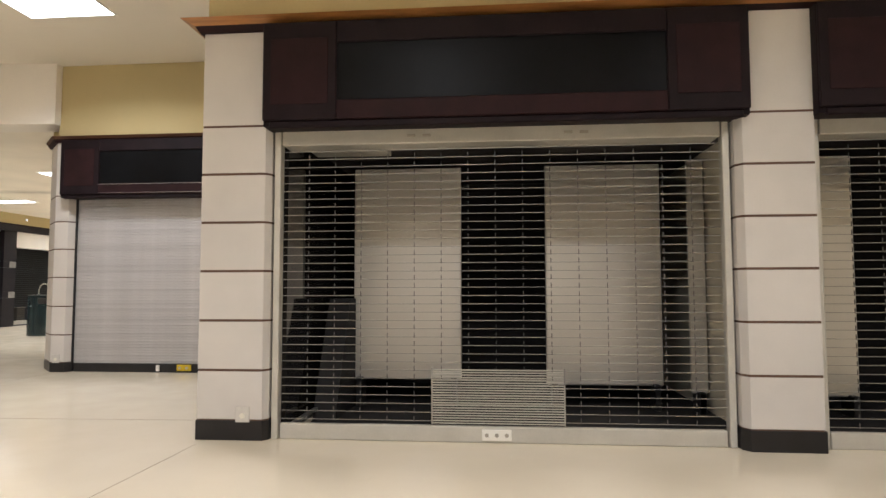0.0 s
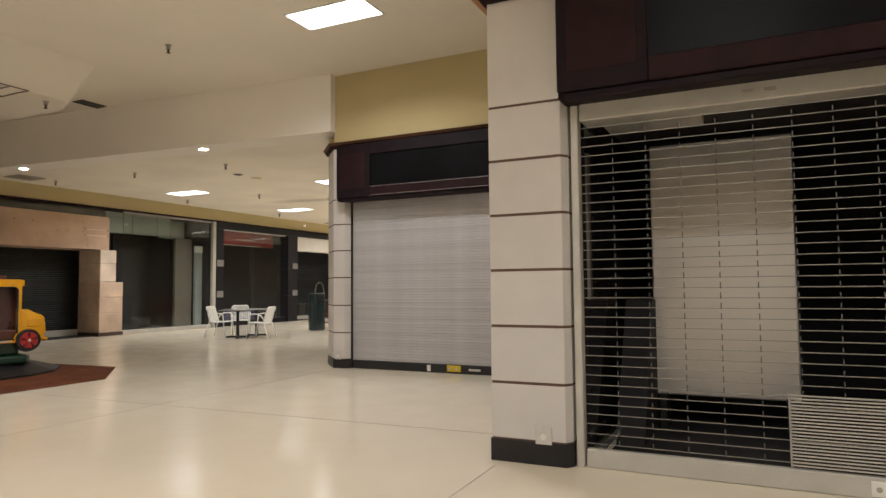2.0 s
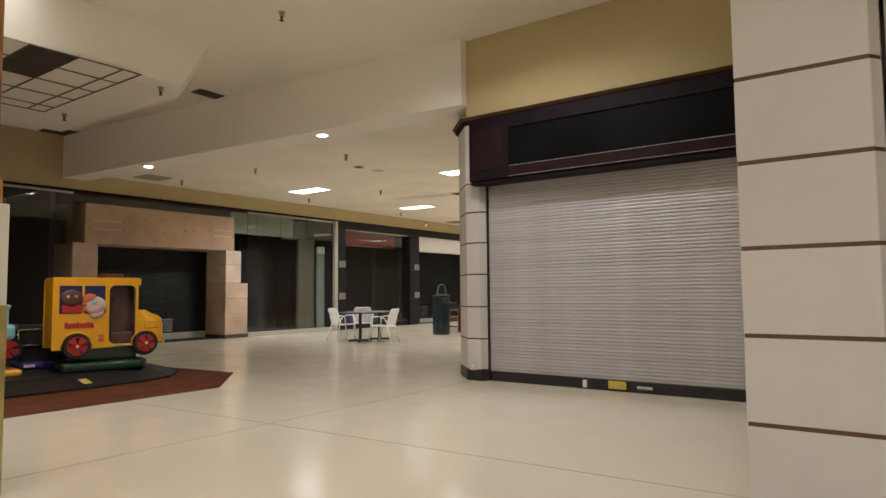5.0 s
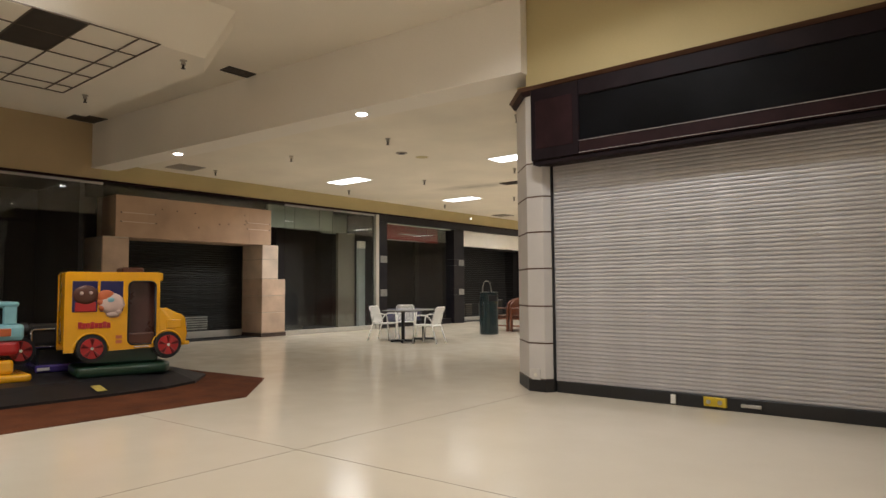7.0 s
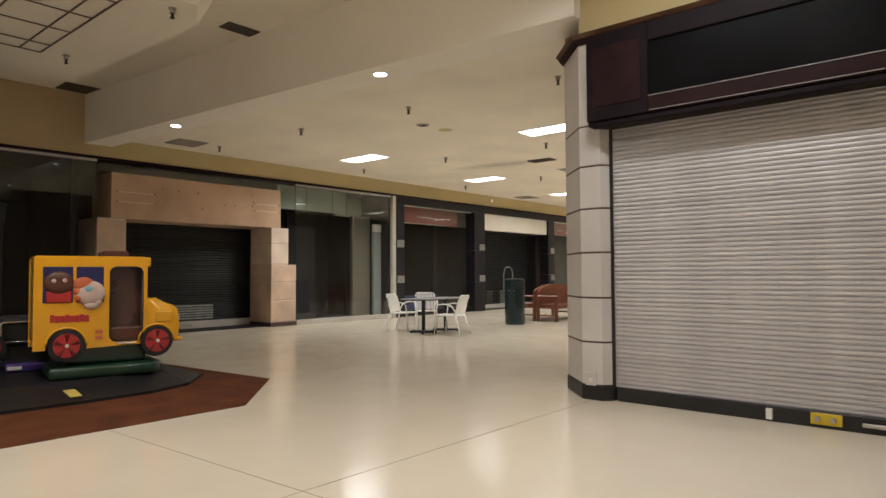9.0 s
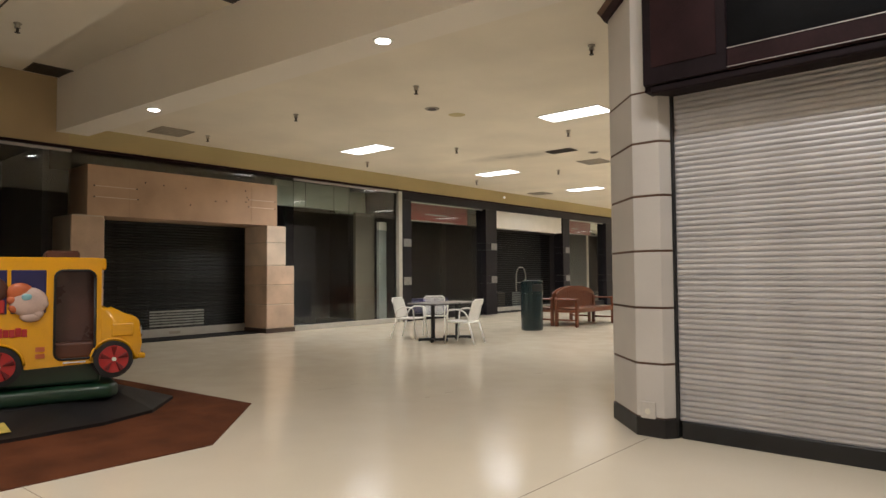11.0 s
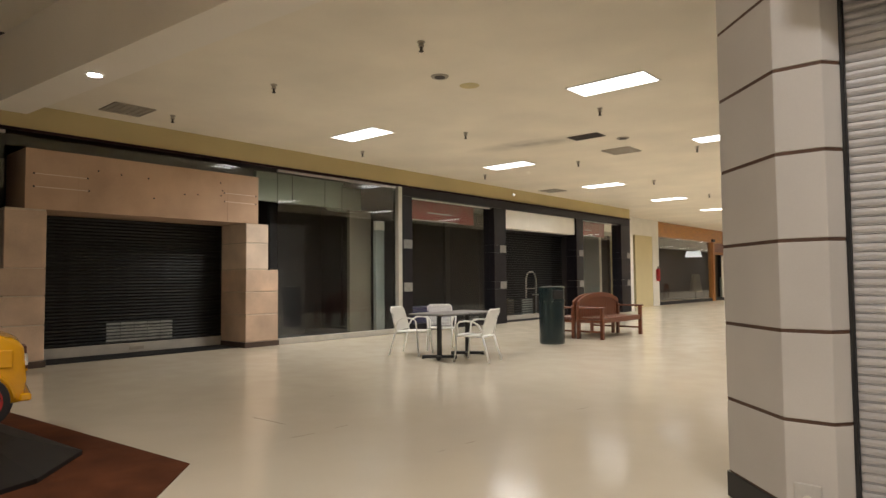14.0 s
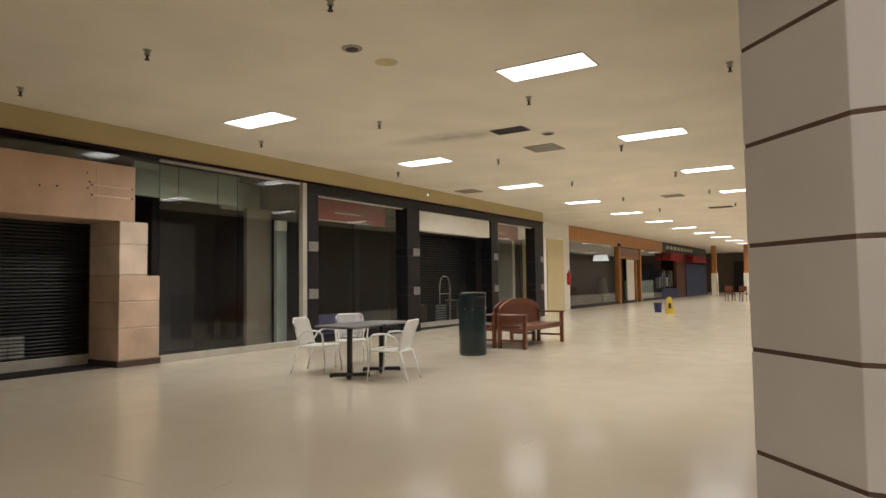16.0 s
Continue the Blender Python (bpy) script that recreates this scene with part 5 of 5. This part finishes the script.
def chair(x, y, rz):
    """A white metal armchair with wire mesh seat and back; it faces local -y."""
    t = thing("armchair", "white coated metal mesh armchair at the cafe tables", "chair", x, y, 0, rz, group="white chairs round the tables")
    r = 0.0145
    for s in (-1, 1):
        part("front_leg", tube(bmesh.new(), [(s * 0.27, -0.27, 0), (s * 0.25, -0.22, 0.42), (s * 0.27, -0.21, 0.6), (s * 0.275, -0.17, 0.645), (s * 0.275, -0.05, 0.66)], r, 8), M_CHAIR, t, smooth=True)
        part("armrest", tube(bmesh.new(), [(s * 0.275, -0.05, 0.66), (s * 0.275, 0.06, 0.655), (s * 0.26, 0.16, 0.60), (s * 0.235, 0.21, 0.5)], r, 8), M_CHAIR, t, smooth=True)
        part("rear_leg", tube(bmesh.new(), [(s * 0.25, 0.34, 0), (s * 0.23, 0.22, 0.42)], r, 8), M_CHAIR, t, smooth=True)
    part("back_frame", tube(bmesh.new(), [(-0.23, 0.2, 0.42), (-0.235, 0.25, 0.6), (-0.23, 0.32, 0.8), (-0.19, 0.335, 0.84), (0.19, 0.335, 0.84), (0.23, 0.32, 0.8), (0.235, 0.25, 0.6), (0.23, 0.2, 0.42)], r, 8), M_CHAIR, t, smooth=True)
    part("seat_frame", tube(bmesh.new(), [(-0.25, -0.22, 0.42), (-0.2, -0.25, 0.425), (0.2, -0.25, 0.425), (0.25, -0.22, 0.42), (0.23, 0.22, 0.41), (-0.23, 0.22, 0.41), (-0.25, -0.22, 0.42)], r, 8), M_CHAIR, t, smooth=True)
    bm = bmesh.new()
    for i in range(25):
        x0 = -0.23 + i * 0.0192
        box(bm, x0 - 0.006, x0 + 0.006, -0.245, 0.215, 0.413, 0.421)
    for i in range(4):
        y0 = -0.18 + i * 0.12
        box(bm, -0.235, 0.235, y0 - 0.004, y0 + 0.004, 0.405, 0.4125)
    tagged(part("seat_mesh", bm, M_CHAIR, t), kind="stuff")
    bm = bmesh.new()
    for i in range(21):
        x0 = -0.2 + i * 0.02
        rod(bm, (x0, 0.205, 0.44), (x0, 0.25, 0.6), 0.0055, 5)
        rod(bm, (x0, 0.25, 0.6), (x0, 0.33, 0.835), 0.0055, 5)
    tagged(part("back_mesh", bm, M_CHAIR, t), kind="stuff")
    return t


c0 = chair(-12.27, 14.42, -76)
c0.scale = (0.96, 0.96, 0.96)
copy_thing(c0, pose(-13.72, 14.5, 0, 0, 0, 105))
copy_thing(c0, pose(-13.83, 15.36, 0, 0, 0, 45))

can = thing("trash_bin", "round dark green metal litter bin with a side opening", "trash bin", -12.78, 17.5, 0)
bm = bmesh.new()
for z0, z1, r0, r1 in ((0.0, 0.03, 0.24, 0.25), (0.03, 0.82, 0.25, 0.25), (0.82, 0.85, 0.262, 0.262), (0.85, 1.1, 0.25, 0.25)):
    rod(bm, (0, 0, z0), (0, 0, z1), r0, 32, r1)
part("body", bm, M_BIN, can)
part("lid", rod(bmesh.new(), (0, 0, 1.1), (0, 0, 1.125), 0.262, 32, 0.235), M_BIN, can, "flat metal lid")
part("rim_band", rod(bmesh.new(), (0, 0, 1.125), (0, 0, 1.13), 0.2, 24), M_ALU, can, "worn pale lid centre")
for k in range(6):
    a = math.radians(200 + k * 35)
    part("screw", rod(bmesh.new(), (0.258 * math.cos(a), 0.258 * math.sin(a), 0.835), (0.268 * math.cos(a), 0.268 * math.sin(a), 0.835), 0.011, 8), M_CHROME, can)
o = part("opening", B(-0.12, 0.12, -0.262, -0.2, 0.88, 1.05, 0.01), M_BLACK, can, "black opening flap")
o.rotation_euler = (0, 0, radians(62))


def bench(x, y, rz, label):
    """A hardwood bench with an arched slatted back; it faces local -y, length along x."""
    t = thing("bench", label, "bench", x, y, 0, rz, group="back-to-back benches")
    L, D = 0.92, 0.62
    for sx in (-1, 1):
        part("front_leg", B(sx * L - 0.04, sx * L + 0.04, -D, -D + 0.07, 0, 0.64, 0.008), M_BENCH, t)
        part("rear_leg", B(sx * L - 0.04, sx * L + 0.04, -0.07, 0.0, 0, 0.70, 0.008), M_BENCH, t)
        part("armrest", B(sx * L - 0.05, sx * L + 0.05, -D - 0.03, -0.05, 0.64, 0.675, 0.01), M_BENCH, t)
        part("side_rail", B(sx * L - 0.025, sx * L + 0.025, -D + 0.07, -0.07, 0.34, 0.40, 0.005), M_BENCH, t)
        part("stretcher", B(sx * L - 0.02, sx * L + 0.02, -D + 0.07, -0.07, 0.14, 0.18, 0.005), M_BENCH, t)
    part("front_rail", B(-L + 0.04, L - 0.04, -D + 0.015, -D + 0.05, 0.34, 0.42, 0.005), M_BENCH, t)
    part("rear_rail", B(-L + 0.04, L - 0.04, -0.05, -0.015, 0.34, 0.46, 0.005), M_BENCH, t)
    for i in range(6):
        y0 = -D + 0.01 + i * 0.095
        part("seat_slat", B(-L + 0.045, L - 0.045, y0, y0 + 0.08, 0.42, 0.445, 0.005), M_BENCH, t)

    def arch(x):
        return 0.70 + 0.27 * math.sqrt(max(0, 1 - (x / (L + 0.05)) ** 2))
    bm = bmesh.new()
    xs = [-L + 2 * L * k / 20 for k in range(21)]
    rows = [[bm.verts.new((x, yy, arch(x) + dz)) for yy, dz in ((-0.055, -0.1), (-0.01, -0.1), (-0.01, 0.0), (-0.055, 0.0))] for x in xs]
    for a, b in zip(rows, rows[1:]):
        for k in range(4):
            bm.faces.new((a[k], a[(k + 1) % 4], b[(k + 1) % 4], b[k]))
    bm.faces.new(rows[0][::-1]), bm.faces.new(rows[-1])
    part("top_rail", bm, M_BENCH, t, "arched top rail")
    for i in range(19):
        x = -L + 0.12 + i * (2 * L - 0.24) / 18
        part("back_slat", B(x - 0.04, x + 0.04, -0.04, -0.02, 0.46, arch(x) - 0.08, 0.004), M_BENCH, t)
    return t


bench(-12.9, 19.62, 90, "red-brown hardwood bench with an arched slatted back")
bench(-12.95, 19.62, -90, "red-brown hardwood bench standing back to back with another")

# ---- far small things ----
sign = thing("wet_floor_sign", "yellow folding wet floor sign standing on the floor", "floor sign", -13.05, 33.0, 0, 20)
for s in (-1, 1):
    bm = bmesh.new()
    rows = [[bm.verts.new((x, s * y, z)) for x, y, z in ((-w, yo, zz), (w, yo, zz), (w, yo - 0.02, zz), (-w, yo - 0.02, zz))]
            for w, yo, zz in ((0.16, 0.17, 0.0), (0.14, 0.14, 0.12), (0.1, 0.05, 0.56), (0.06, 0.03, 0.66))]
    for a, b in zip(rows, rows[1:]):
        for k in range(4):
            bm.faces.new((a[k], a[(k + 1) % 4], b[(k + 1) % 4], b[k]))
    bm.faces.new(rows[0][::-1]), bm.faces.new(rows[-1])
    part("leaf", bm, M_YELPLASTIC, sign)
mark = part("mark", B(-0.05, 0.05, -0.004, 0.0, 0.0, 0.2), M_BLACK, sign, "black printed mark")
mark.location, mark.rotation_euler = (0, -0.125, 0.22), (radians(-11.5), 0, 0)
bucket = thing("bucket", "dark blue plastic bucket on the floor", "bucket", -13.8, 34.2, 0)
part("pail", rod(bmesh.new(), (0, 0, 0), (0, 0, 0.38), 0.13, 20, 0.175), M_BLUE, bucket)
part("rim", rod(bmesh.new(), (0, 0, 0.38), (0, 0, 0.395), 0.185, 20), M_BLUE, bucket)
part("handle", tube(bmesh.new(), [(-0.175, 0, 0.37), (-0.16, 0.08, 0.33), (0, 0.17, 0.31), (0.16, 0.08, 0.33), (0.175, 0, 0.37)], 0.01), M_ALU, bucket)
for x, y in ((-13.4, 49.0), (-12.5, 48.2)):
    fc = thing("dark_chair", "dark wooden chair far down the corridor", "chair", x, y, 0, 30, group="far dark chairs")
    for sx in (-0.2, 0.2):
        part("front_leg", B(sx - 0.02, sx + 0.02, -0.22, -0.18, 0, 0.43), M_BENCH, fc)
        part("rear_leg", B(sx - 0.02, sx + 0.02, 0.18, 0.22, 0, 0.9), M_BENCH, fc)
    part("seat", B(-0.22, 0.22, -0.22, 0.22, 0.43, 0.47, 0.01), M_BENCH, fc)
    part("backrest", B(-0.2, 0.2, 0.185, 0.215, 0.6, 0.9, 0.01), M_BENCH, fc)
